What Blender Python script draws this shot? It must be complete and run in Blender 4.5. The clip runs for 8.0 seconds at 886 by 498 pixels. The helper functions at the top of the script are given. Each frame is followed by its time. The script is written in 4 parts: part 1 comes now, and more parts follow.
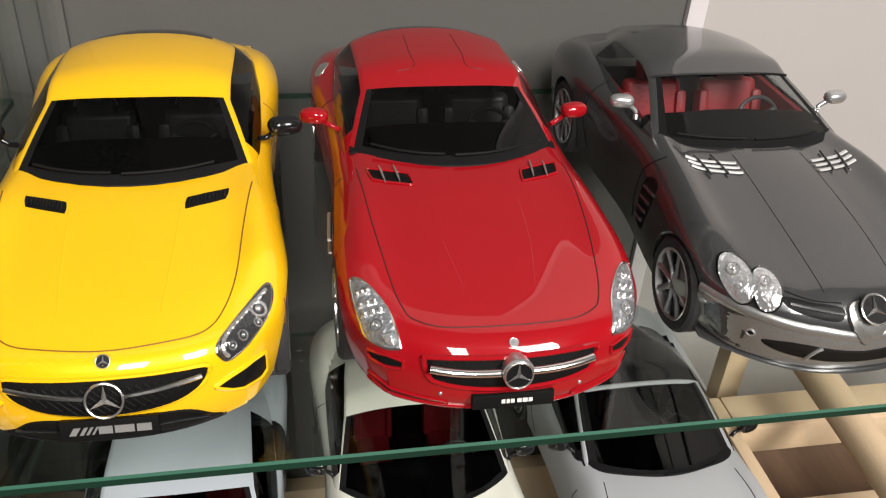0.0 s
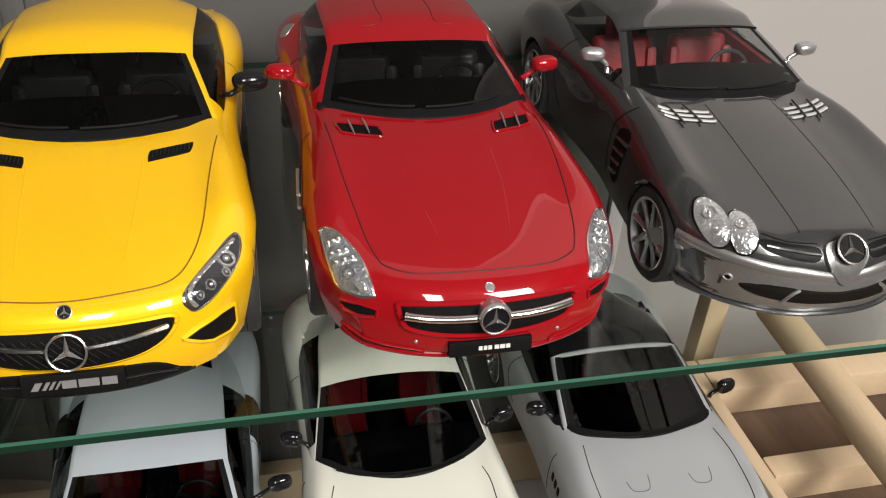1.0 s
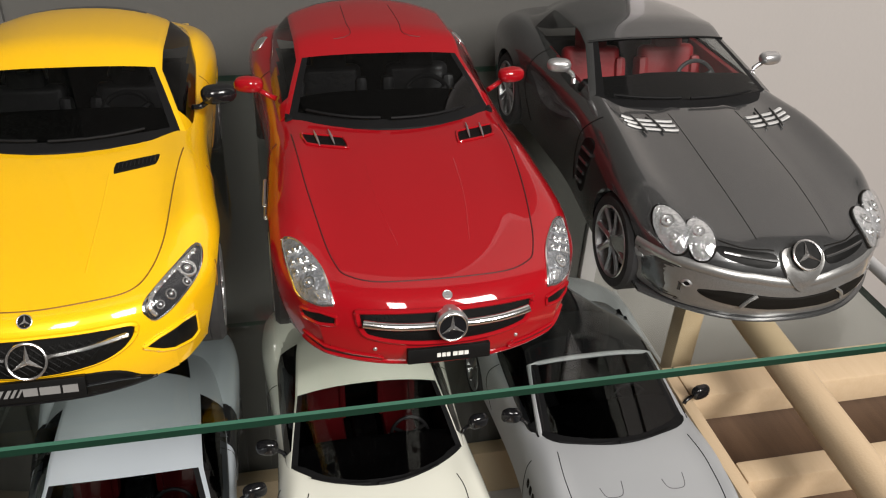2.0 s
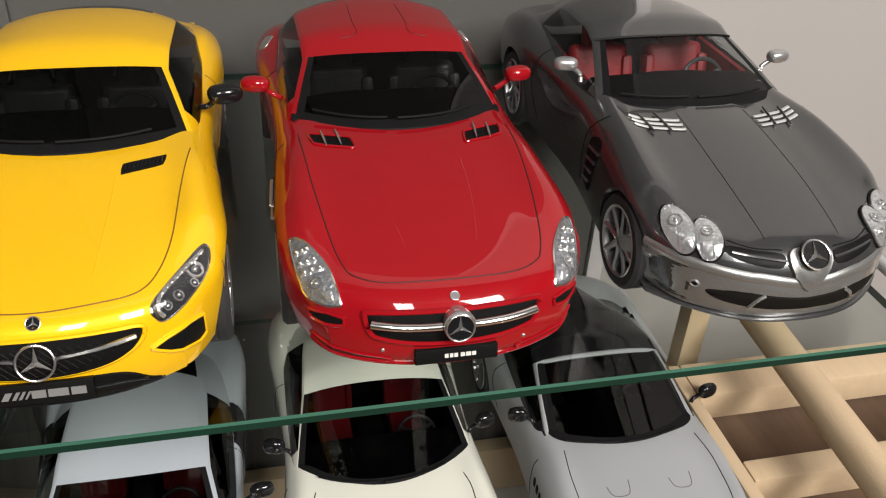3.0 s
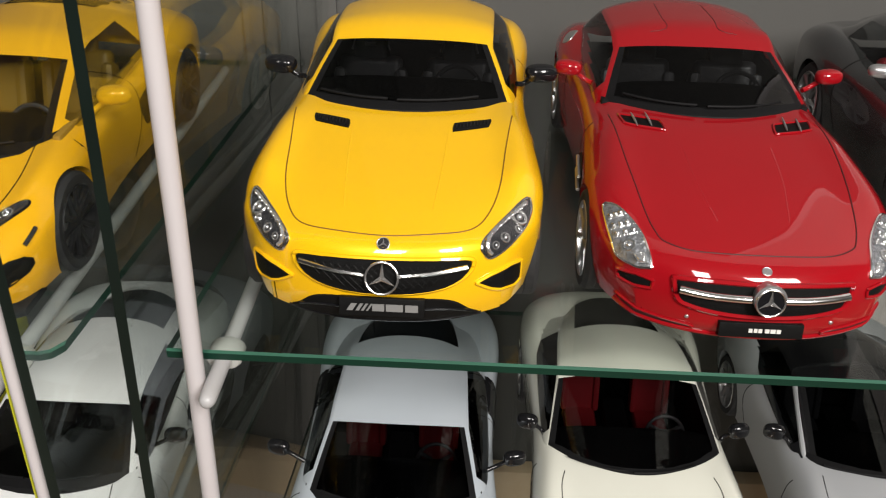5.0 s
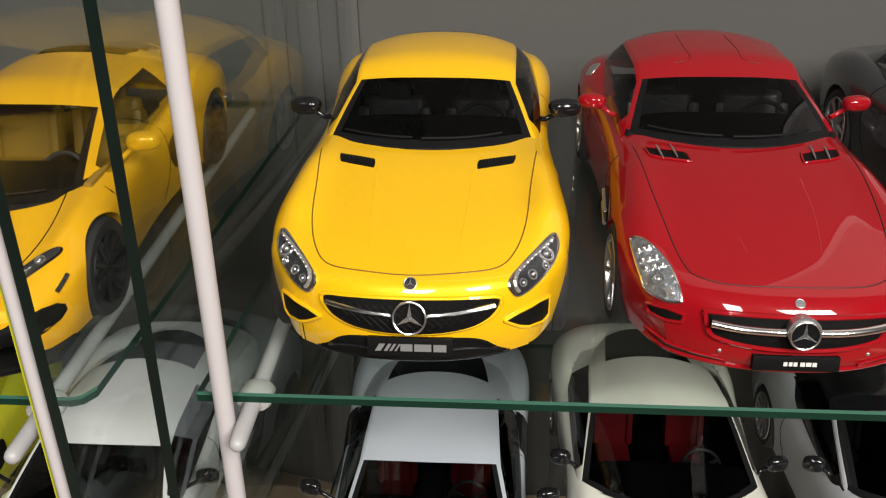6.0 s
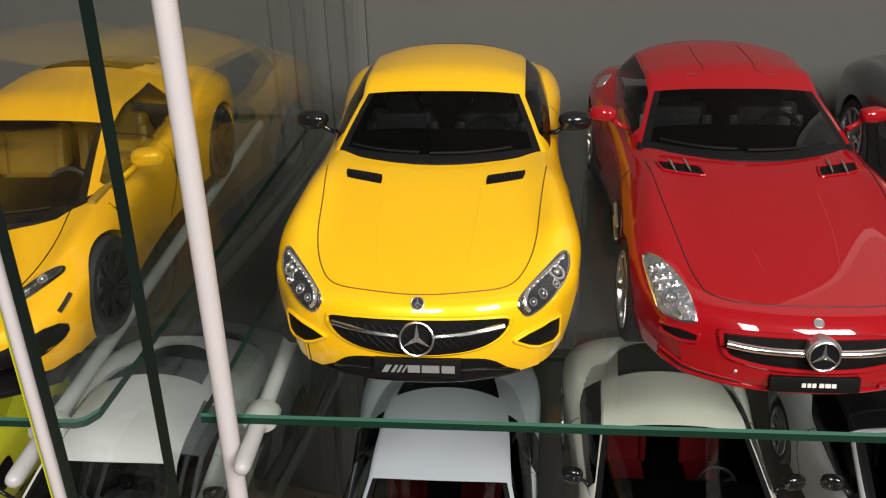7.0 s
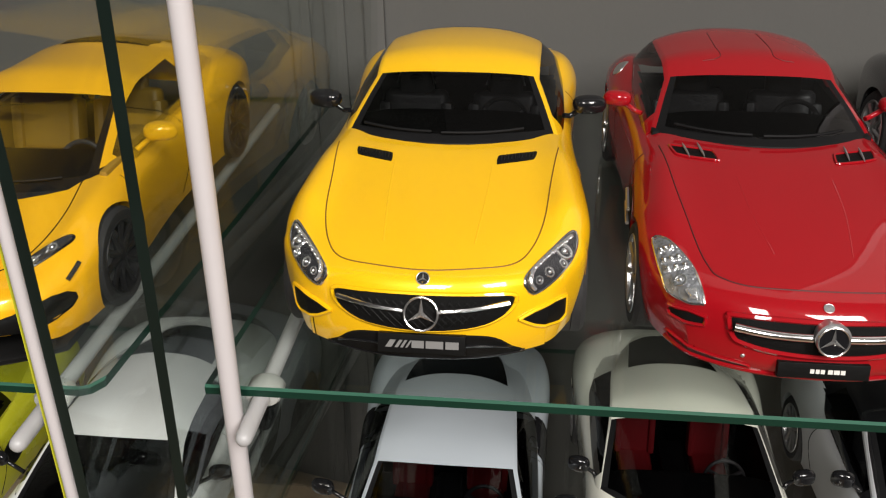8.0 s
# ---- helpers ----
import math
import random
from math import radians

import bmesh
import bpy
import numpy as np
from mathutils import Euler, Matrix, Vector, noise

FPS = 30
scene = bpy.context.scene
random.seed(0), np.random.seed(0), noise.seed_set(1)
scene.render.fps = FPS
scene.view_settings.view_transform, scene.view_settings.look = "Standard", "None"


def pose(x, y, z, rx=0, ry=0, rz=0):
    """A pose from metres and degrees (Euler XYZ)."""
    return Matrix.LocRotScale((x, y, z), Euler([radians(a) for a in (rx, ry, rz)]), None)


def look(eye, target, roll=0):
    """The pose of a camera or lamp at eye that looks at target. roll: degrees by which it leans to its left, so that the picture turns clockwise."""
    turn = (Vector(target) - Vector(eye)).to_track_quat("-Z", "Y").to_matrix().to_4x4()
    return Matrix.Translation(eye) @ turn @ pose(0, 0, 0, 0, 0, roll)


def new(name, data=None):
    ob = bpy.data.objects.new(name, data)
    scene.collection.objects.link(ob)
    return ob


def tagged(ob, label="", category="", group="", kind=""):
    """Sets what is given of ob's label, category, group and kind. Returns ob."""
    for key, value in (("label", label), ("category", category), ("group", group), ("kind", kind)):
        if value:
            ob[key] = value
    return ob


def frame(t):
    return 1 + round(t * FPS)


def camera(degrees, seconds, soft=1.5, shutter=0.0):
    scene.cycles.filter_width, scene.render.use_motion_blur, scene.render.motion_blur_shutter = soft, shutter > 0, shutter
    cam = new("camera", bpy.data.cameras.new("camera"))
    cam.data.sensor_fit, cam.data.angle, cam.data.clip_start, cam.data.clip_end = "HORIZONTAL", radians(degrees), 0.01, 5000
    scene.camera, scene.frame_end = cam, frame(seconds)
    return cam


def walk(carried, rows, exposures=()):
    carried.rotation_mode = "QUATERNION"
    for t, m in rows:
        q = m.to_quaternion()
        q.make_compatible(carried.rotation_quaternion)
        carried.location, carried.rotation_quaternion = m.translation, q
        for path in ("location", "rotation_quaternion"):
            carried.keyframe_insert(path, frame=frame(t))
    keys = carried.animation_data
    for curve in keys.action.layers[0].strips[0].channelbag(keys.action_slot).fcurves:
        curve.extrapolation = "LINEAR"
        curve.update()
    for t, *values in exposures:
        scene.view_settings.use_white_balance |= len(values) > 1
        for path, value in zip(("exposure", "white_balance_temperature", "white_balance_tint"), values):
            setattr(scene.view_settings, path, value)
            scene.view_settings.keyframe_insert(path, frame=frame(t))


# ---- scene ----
cam = camera(54.5, 8.0, soft=1.15, shutter=0.15)
EXPOSURES = [(0.0, 0.27), (0.5, 0.04), (8.0, 0.04)]
PATH = [
    (0, (0.054, -0.084, 1.214), (0.412, 1.532, 0.09), 4.1),
    (0.5, (0.049, -0.086, 1.199), (0.442, 1.511, 0.061), 4.0),
    (1, (0.054, -0.088, 1.197), (0.474, 1.511, 0.07), 4.0),
    (1.5, (0.061, -0.093, 1.195), (0.485, 1.51, 0.077), 3.9),
    (2, (0.066, -0.095, 1.2), (0.487, 1.516, 0.093), 3.6),
    (3.5, (0.065, -0.093, 1.202), (0.47, 1.514, 0.083), 3.3),
    (4, (0.065, -0.103, 1.205), (0.408, 1.528, 0.1), 3.5),
    (4.5, (0.04, -0.117, 1.198), (0.16, 1.564, 0.121), 3.0),
    (5, (0.026, -0.118, 1.187), (-0.021, 1.578, 0.127), 1.6),
    (5.2, (0.023, -0.12, 1.185), (-0.052, 1.584, 0.139), 1.1),
    (6.5, (0.028, -0.112, 1.191), (-0.096, 1.624, 0.204), -1.4),
    (7, (0.027, -0.109, 1.189), (-0.114, 1.627, 0.205), -1.4),
    (7.5, (0.029, -0.108, 1.188), (-0.13, 1.626, 0.205), -1.2),
    (8, (0.031, -0.111, 1.182), (-0.154, 1.619, 0.196), -0.7),
]
walk(cam, [(t, look(eye, target, roll)) for t, eye, target, roll in PATH], EXPOSURES)

# ---- light ----
world = bpy.data.worlds.new("room_air")
scene.world = world
world.use_nodes = True
world.node_tree.nodes["Background"].inputs[0].default_value = (0.9, 0.92, 1.0, 1)
world.node_tree.nodes["Background"].inputs[1].default_value = 0.12


def area_lamp(name, place, target, sx, sy, watts, colour=(1.0, 0.958, 0.905)):
    data = bpy.data.lights.new(name, "AREA")
    data.shape, data.size, data.size_y, data.energy, data.color = "RECTANGLE", sx, sy, watts, colour
    ob = new(name, data)
    ob.matrix_world = look(place, target)
    return ob


area_lamp("ceiling_lamp", (0.90, -1.20, 2.35), (0.35, 0.2, 1.0), 0.5, 1.1, 68)
area_lamp("ceiling_lamp", (-0.10, -1.25, 2.35), (0.0, 0.2, 1.0), 0.3, 1.1, 30)


# ---- materials ----
def material(name, colour=(0.5, 0.5, 0.5), rough=0.5, metal=0.0, coat=0.0, vary=0.06, scale=60.0, bump=0.0, bump_scale=400.0, specular=0.5):
    m = bpy.data.materials.new(name)
    m.use_nodes = True
    nt = m.node_tree
    b = nt.nodes["Principled BSDF"]
    b.inputs["Base Color"].default_value = (*colour, 1)
    b.inputs["Roughness"].default_value = rough
    b.inputs["Metallic"].default_value = metal
    b.inputs["Specular IOR Level"].default_value = specular
    b.inputs["Coat Weight"].default_value = coat
    b.inputs["Coat Roughness"].default_value = 0.03
    co = nt.nodes.new("ShaderNodeTexCoord")
    if vary:
        n = nt.nodes.new("ShaderNodeTexNoise")
        n.inputs["Scale"].default_value = scale
        n.inputs["Detail"].default_value = 5
        nt.links.new(co.outputs["Object"], n.inputs["Vector"])
        mix = nt.nodes.new("ShaderNodeMix")
        mix.data_type = "RGBA"
        mix.inputs[6].default_value = (*[c * (1 - vary) for c in colour], 1)
        mix.inputs[7].default_value = (*[min(1, c * (1 + vary)) for c in colour], 1)
        nt.links.new(n.outputs["Fac"], mix.inputs[0])
        nt.links.new(mix.outputs[2], b.inputs["Base Color"])
        ramp = nt.nodes.new("ShaderNodeMapRange")
        ramp.inputs["To Min"].default_value = max(0.0, rough - 0.05)
        ramp.inputs["To Max"].default_value = min(1.0, rough + 0.07)
        nt.links.new(n.outputs["Fac"], ramp.inputs["Value"])
        nt.links.new(ramp.outputs[0], b.inputs["Roughness"])
    if bump:
        n2 = nt.nodes.new("ShaderNodeTexNoise")
        n2.inputs["Scale"].default_value = bump_scale
        n2.inputs["Detail"].default_value = 4
        nt.links.new(co.outputs["Object"], n2.inputs["Vector"])
        bp = nt.nodes.new("ShaderNodeBump")
        bp.inputs["Strength"].default_value = bump
        bp.inputs["Distance"].default_value = 0.001
        nt.links.new(n2.outputs["Fac"], bp.inputs["Height"])
        nt.links.new(bp.outputs[0], b.inputs["Normal"])
    return m


def flake_paint(name, colour, rough, metal, size=9000.0, spread=0.5):
    """Metallic paint: fine flakes under a clear coat."""
    m = material(name, colour, rough, metal, coat=1.0, vary=0, specular=0.15)
    nt = m.node_tree
    b = nt.nodes["Principled BSDF"]
    co = nt.nodes.new("ShaderNodeTexCoord")
    v = nt.nodes.new("ShaderNodeTexVoronoi")
    v.inputs["Scale"].default_value = size
    nt.links.new(co.outputs["Object"], v.inputs["Vector"])
    mix = nt.nodes.new("ShaderNodeMix")
    mix.data_type = "RGBA"
    mix.inputs[6].default_value = (*[c * (1 - spread) for c in colour], 1)
    mix.inputs[7].default_value = (*[min(1, c * (1 + spread)) for c in colour], 1)
    sep = nt.nodes.new("ShaderNodeSeparateColor")
    nt.links.new(v.outputs["Color"], sep.inputs[0])
    nt.links.new(sep.outputs[0], mix.inputs[0])
    nt.links.new(mix.outputs[2], b.inputs["Base Color"])
    return m


def clear_glass(name, tint=(0.93, 0.97, 0.95), ior=1.5, rough=0.0, gain=1.0):
    """A clear sheet: what lies behind shows through, and the surface mirrors by its Fresnel."""
    m = bpy.data.materials.new(name)
    m.use_nodes = True
    nt = m.node_tree
    nt.nodes.clear()
    out = nt.nodes.new("ShaderNodeOutputMaterial")
    tr = nt.nodes.new("ShaderNodeBsdfTransparent")
    tr.inputs[0].default_value = (*tint, 1)
    gl = nt.nodes.new("ShaderNodeBsdfGlossy")
    gl.inputs["Roughness"].default_value = rough
    fr = nt.nodes.new("ShaderNodeLayerWeight")
    fr.inputs["Blend"].default_value = 0.5
    f0 = ((ior - 1) / (ior + 1)) ** 2
    power = nt.nodes.new("ShaderNodeMath")
    power.operation = "POWER"
    power.inputs[1].default_value = 5.0
    mul = nt.nodes.new("ShaderNodeMath")
    mul.operation = "MULTIPLY_ADD"
    mul.use_clamp = True
    mul.inputs[1].default_value = (1 - f0) * gain
    mul.inputs[2].default_value = f0 * gain
    mix = nt.nodes.new("ShaderNodeMixShader")
    nt.links.new(fr.outputs["Facing"], power.inputs[0])
    nt.links.new(power.outputs[0], mul.inputs[0])
    nt.links.new(mul.outputs[0], mix.inputs[0])
    nt.links.new(tr.outputs[0], mix.inputs[1])
    nt.links.new(gl.outputs[0], mix.inputs[2])
    nt.links.new(mix.outputs[0], out.inputs[0])
    return m


def wood(name, light, dark, scale=1.0):
    m = material(name, light, 0.55, vary=0, bump=0.15, bump_scale=900)
    nt = m.node_tree
    b = nt.nodes["Principled BSDF"]
    co = nt.nodes.new("ShaderNodeTexCoord")
    mp = nt.nodes.new("ShaderNodeMapping")
    mp.inputs["Scale"].default_value = (60 * scale, 6 * scale, 60 * scale)
    n = nt.nodes.new("ShaderNodeTexNoise")
    n.inputs["Scale"].default_value = 3
    n.inputs["Detail"].default_value = 6
    n.inputs["Distortion"].default_value = 0.6
    mix = nt.nodes.new("ShaderNodeMix")
    mix.data_type = "RGBA"
    mix.inputs[6].default_value = (*dark, 1)
    mix.inputs[7].default_value = (*light, 1)
    nt.links.new(co.outputs["Object"], mp.inputs["Vector"])
    nt.links.new(mp.outputs[0], n.inputs["Vector"])
    nt.links.new(n.outputs["Fac"], mix.inputs[0])
    nt.links.new(mix.outputs[2], b.inputs["Base Color"])
    return m


M_YELLOW = flake_paint("yellow_paint", (0.86, 0.485, 0.006), 0.32, 0.15, spread=0.06)
M_AMBER = flake_paint("amber_paint", (0.82, 0.42, 0.008), 0.3, 0.1, spread=0.05)
M_RED = material("red_paint", (0.27, 0.004, 0.008), 0.3, 0.0, coat=1.0, vary=0.03, specular=0.03)
M_RED.node_tree.nodes["Principled BSDF"].inputs["Coat IOR"].default_value = 1.55
M_GUN = flake_paint("gunmetal_paint", (0.085, 0.087, 0.089), 0.27, 0.7, spread=0.4)
# Lighter copy of the gunmetal: bright reflections on the nose put into the colour.
M_SHEEN_GUN = flake_paint("gunmetal_paint_with_sheen", (0.32, 0.32, 0.315), 0.36, 0.75, spread=0.3)
M_PALE = material("pale_silver_paint", (0.50, 0.55, 0.60), 0.35, 0.3, coat=0.6, vary=0.02)
M_CREAM = material("cream_paint", (0.66, 0.66, 0.585), 0.2, coat=1.0, vary=0.02)
M_SATIN = material("satin_grey_paint", (0.36, 0.37, 0.385), 0.5, 0.25, vary=0.02)
M_WHITE_PAINT = material("white_paint", (0.75, 0.76, 0.76), 0.25, coat=0.8, vary=0.02)
M_LIME = material("lime_paint", (0.46, 0.46, 0.02), 0.25, coat=0.8, vary=0.02)
M_BLACK = material("black_gloss_plastic", (0.008, 0.008, 0.009), 0.12, vary=0.1)
M_MATT = material("black_matt_plastic", (0.006, 0.006, 0.006), 0.45, vary=0.2, bump=0.2, specular=0.1)
M_MESH = material("black_grille_mesh", (0.005, 0.005, 0.005), 0.5, vary=0.3, scale=3000, bump=0.5, bump_scale=3500, specular=0.08)
M_LINE_RED = material("red_shut_line", (0.045, 0.003, 0.004), 0.6, vary=0)
M_LINE_AMBER = material("amber_shut_line", (0.16, 0.07, 0.003), 0.6, vary=0)
M_LINE = material("shut_shade_line", (0.008, 0.007, 0.006), 0.7, vary=0, specular=0.1)
M_CHROME = material("chrome", (0.84, 0.84, 0.84), 0.16, 1.0, vary=0.04, scale=300)
M_BADGE = material("bright_badge", (0.80, 0.80, 0.80), 0.2, 0.95, vary=0.03)
M_GILL = material("pale_silver_gill", (0.52, 0.52, 0.52), 0.4, 0.4, vary=0.05)
M_SILVER = material("silver_plastic", (0.55, 0.55, 0.56), 0.3, 0.85, vary=0.05)
M_LAMP_BOWL = material("lamp_reflector", (0.82, 0.83, 0.85), 0.10, 0.8, vary=0.3, scale=700, bump=0.6, bump_scale=620)
M_LAMP_GREY = material("grey_lamp_reflector", (0.34, 0.35, 0.37), 0.14, 0.7, vary=0.6, scale=600, bump=1.0, bump_scale=620)
M_LINE_GREY = material("grey_shut_line", (0.10, 0.10, 0.105), 0.6, vary=0)
M_LAMP_DARK = material("dark_lamp_bowl", (0.06, 0.06, 0.065), 0.2, 0.6, vary=0.5, scale=700, bump=0.3, bump_scale=500)
M_LENS = clear_glass("lamp_lens", (0.96, 0.97, 0.98), 1.45)
M_TINT = clear_glass("tinted_screen", (0.20, 0.202, 0.206), 1.4)
M_DARK_GLASS = clear_glass("dark_screen", (0.17, 0.175, 0.18), 1.5)
M_SMOKE = clear_glass("smoked_screen", (0.30, 0.295, 0.30), 1.5)
M_CLEAR = clear_glass("clear_screen", (0.66, 0.68, 0.68), 1.38)
M_TYRE = material("tyre_rubber", (0.014, 0.014, 0.015), 0.75, vary=0.2, bump=0.3)
M_RIM = material("alloy_rim", (0.5, 0.5, 0.51), 0.28, 0.9, vary=0.06)
M_RIM_DARK = material("black_rim", (0.02, 0.02, 0.022), 0.3, 0.4, vary=0.1)
M_CABIN = material("black_cabin_trim", (0.007, 0.007, 0.0075), 0.6, specular=0.1, vary=0.2, bump=0.2)
M_LEATHER = material("black_leather", (0.055, 0.055, 0.058), 0.32, vary=0.2, bump=0.2)
M_RED_LEATHER = material("red_leather", (0.36, 0.018, 0.025), 0.45, vary=0.12, bump=0.2)
M_TAN = material("ochre_leather", (0.30, 0.17, 0.02), 0.5, vary=0.12)
M_PANE = clear_glass("sheet_glass", (0.955, 0.975, 0.96), 1.5)
M_WHITE_PRINT = material("white_print", (0.62, 0.61, 0.58), 0.5, vary=0.05)
M_SHELF_PANE = clear_glass("shelf_glass", (0.905, 0.935, 0.915), 1.5)
M_PRINT = material("grey_print", (0.17, 0.168, 0.165), 0.5, vary=0.05)
M_BEVEL = material("ground_glass_bevel", (0.022, 0.085, 0.055), 0.6, vary=0.15, scale=60, specular=0.15)
M_EDGE = material("green_glass_edge", (0.005, 0.027, 0.017), 0.35, vary=0.25, scale=30, specular=0.2)
M_SIDE_EDGE = material("dark_glass_edge", (0.006, 0.011, 0.009), 0.3, vary=0.25, scale=30, specular=0.25)
M_SEAL = material("white_plastic_seal", (0.50, 0.47, 0.48), 0.5, vary=0.04)
M_ROD = material("white_plastic_rod", (0.37, 0.365, 0.37), 0.4, vary=0.05)
M_COLLAR = material("milky_plastic", (0.72, 0.73, 0.70), 0.25, vary=0.05)
M_COLLAR.node_tree.nodes["Principled BSDF"].inputs["Transmission Weight"].default_value = 0.55
# Grey includes the shade behind the cabinets; the open wall beyond is paler.
M_SHADED_PANEL = material("shaded_back_panel", (0.072, 0.070, 0.066), 0.8, vary=0.05, scale=4, bump=0.08, bump_scale=250)
M_WALL = material("pale_wall_plaster", (0.345, 0.325, 0.315), 0.85, vary=0.05, scale=5, bump=0.1, bump_scale=250)
M_PINE = wood("pine", (0.56, 0.43, 0.29), (0.47, 0.34, 0.21))
M_WALNUT = wood("brown_board", (0.15, 0.088, 0.05), (0.07, 0.038, 0.021))
# Unseen room surfaces, darkened so that paint and glass reflect little.
M_DARK_ROOM = material("dark_room_plaster", (0.16, 0.155, 0.15), 0.9, vary=0.05, scale=3)
M_FLOOR = wood("floor_boards", (0.30, 0.20, 0.12), (0.2, 0.12, 0.07), 0.2)


# ---- mesh helpers ----
S = 1 / 18


def part(name, bm, mats, parent=None, label="", scale=1.0, smooth=True):
    if scale != 1.0:
        bmesh.ops.scale(bm, vec=(scale,) * 3, verts=bm.verts)
    bmesh.ops.recalc_face_normals(bm, faces=bm.faces)
    me = bpy.data.meshes.new(name)
    bm.to_mesh(me)
    bm.free()
    for m in (mats if isinstance(mats, (list, tuple)) else [mats]):
        me.materials.append(m)
    if smooth:
        me.shade_smooth()
        me.set_sharp_from_angle(angle=radians(38))
    ob = new(name, me)
    if parent:
        ob.parent = parent
    if label:
        tagged(ob, label)
    return ob


def smooth_curve(pts, closed=False, n=8):
    """Catmull-Rom through tuples."""
    pts = [np.array(p, float) for p in pts]
    k = len(pts)
    out = []
    for i in range(k if closed else k - 1):
        g = (lambda j: pts[j % k]) if closed else (lambda j: pts[min(max(j, 0), k - 1)])
        a, b, c, d = g(i - 1), g(i), g(i + 1), g(i + 2)
        for s in range(n):
            t = s / n
            out.append(0.5 * (2 * b + (c - a) * t + (2 * a - 5 * b + 4 * c - d) * t * t + (3 * b - a - 3 * c + d) * t ** 3))
    if not closed:
        out.append(pts[-1])
    return out


def profile(*pts):
    """A monotone smooth function through (y, value) pairs."""
    xs, ys = np.array([p[0] for p in pts], float), np.array([p[1] for p in pts], float)
    h, d = np.diff(xs), np.diff(ys) / np.diff(xs)
    m = np.zeros(len(xs))
    m[0], m[-1] = d[0], d[-1]
    for i in range(1, len(xs) - 1):
        m[i] = 0 if d[i - 1] * d[i] <= 0 else 2 * d[i - 1] * d[i] / (d[i - 1] + d[i])

    def f(x):
        x = min(max(x, xs[0]), xs[-1])
        i = min(int(np.searchsorted(xs, x, side="right")) - 1, len(h) - 1)
        t = (x - xs[i]) / h[i]
        return float((2 * t ** 3 - 3 * t * t + 1) * ys[i] + (t ** 3 - 2 * t * t + t) * h[i] * m[i] + (3 * t * t - 2 * t ** 3) * ys[i + 1] + (t ** 3 - t * t) * h[i] * m[i + 1])
    return f


def box_bm(x0, x1, y0, y1, z0, z1, bevel=0.0, seg=2, bm=None):
    bm = bm or bmesh.new()
    made = bmesh.ops.create_cube(bm, size=1, matrix=Matrix.Translation(((x0 + x1) / 2, (y0 + y1) / 2, (z0 + z1) / 2)) @ Matrix.Diagonal((x1 - x0, y1 - y0, z1 - z0, 1)))
    if bevel:
        edges = list({e for v in made["verts"] for e in v.link_edges})
        bmesh.ops.bevel(bm, geom=edges, offset=bevel, segments=seg, affect="EDGES", profile=0.6)
    return bm


def tube_bm(path, r, sides=8, bm=None, flat=1.0, ends=True):
    """A tube along a list of points; r may be a number or a list."""
    bm = bm or bmesh.new()
    path = [Vector(p) for p in path]
    rings = []
    for i, p in enumerate(path):
        d = (path[min(i + 1, len(path) - 1)] - path[max(i - 1, 0)]).normalized()
        up = Vector((0, 0, 1)) if abs(d.z) < 0.9 else Vector((0, 1, 0))
        a = d.cross(up).normalized()
        b = a.cross(d).normalized()
        rr = r[i] if isinstance(r, (list, tuple)) else r
        rings.append([bm.verts.new(p + a * math.cos(2 * math.pi * k / sides) * rr + b * math.sin(2 * math.pi * k / sides) * rr * flat) for k in range(sides)])
    for u, v in zip(rings, rings[1:]):
        for k in range(sides):
            bm.faces.new((u[k], u[(k + 1) % sides], v[(k + 1) % sides], v[k]))
    if ends:
        bm.faces.new(rings[0]), bm.faces.new(rings[-1][::-1])
    return bm


def lathe_bm(prof, n=32, bm=None, centre=(0, 0, 0)):
    """Turns (x, r) pairs round the x axis."""
    bm = bm or bmesh.new()
    rings = [[bm.verts.new((centre[0] + x, centre[1] + r * math.cos(2 * math.pi * k / n), centre[2] + r * math.sin(2 * math.pi * k / n))) for k in range(n)] for x, r in prof]
    for u, v in zip(rings, rings[1:]):
        for k in range(n):
            bm.faces.new((u[k], u[(k + 1) % n], v[(k + 1) % n], v[k]))
    return bm


def ball_bm(place, size, bm=None, u=14, v=10, turn=None):
    bm = bm or bmesh.new()
    bmesh.ops.create_uvsphere(bm, u_segments=u, v_segments=v, radius=1, matrix=Matrix.Translation(place) @ (turn or Matrix()) @ Matrix.Diagonal((*size, 1)))
    return bm


def ring_bm(place, r, thick, axis_turn, bm=None, n=28, m=8):
    """A torus round the local z axis."""
    bm = bm or bmesh.new()
    mat = Matrix.Translation(place) @ axis_turn
    vs = [[bm.verts.new(mat @ Vector(((r + thick * math.cos(2 * math.pi * j / m)) * math.cos(2 * math.pi * i / n), (r + thick * math.cos(2 * math.pi * j / m)) * math.sin(2 * math.pi * i / n), thick * math.sin(2 * math.pi * j / m)))) for j in range(m)] for i in range(n)]
    for i in range(n):
        for j in range(m):
            bm.faces.new((vs[i][j], vs[(i + 1) % n][j], vs[(i + 1) % n][(j + 1) % m], vs[i][(j + 1) % m]))
    return bm


# ---- the model car ----
from mathutils.bvhtree import BVHTree

RAYS = {"front": lambda a, b: (Vector((a, -3, b)), Vector((0, 1, 0))),
        "top": lambda a, b: (Vector((a, b, 4)), Vector((0, 0, -1))),
        "high": lambda a, b: (Vector((a, b - 4, 4.6)), Vector((0, 1, -1)).normalized()),
        "right": lambda a, b: (Vector((4, a, b)), Vector((-1, 0, 0))),
        "left": lambda a, b: (Vector((-4, a, b)), Vector((1, 0, 0)))}


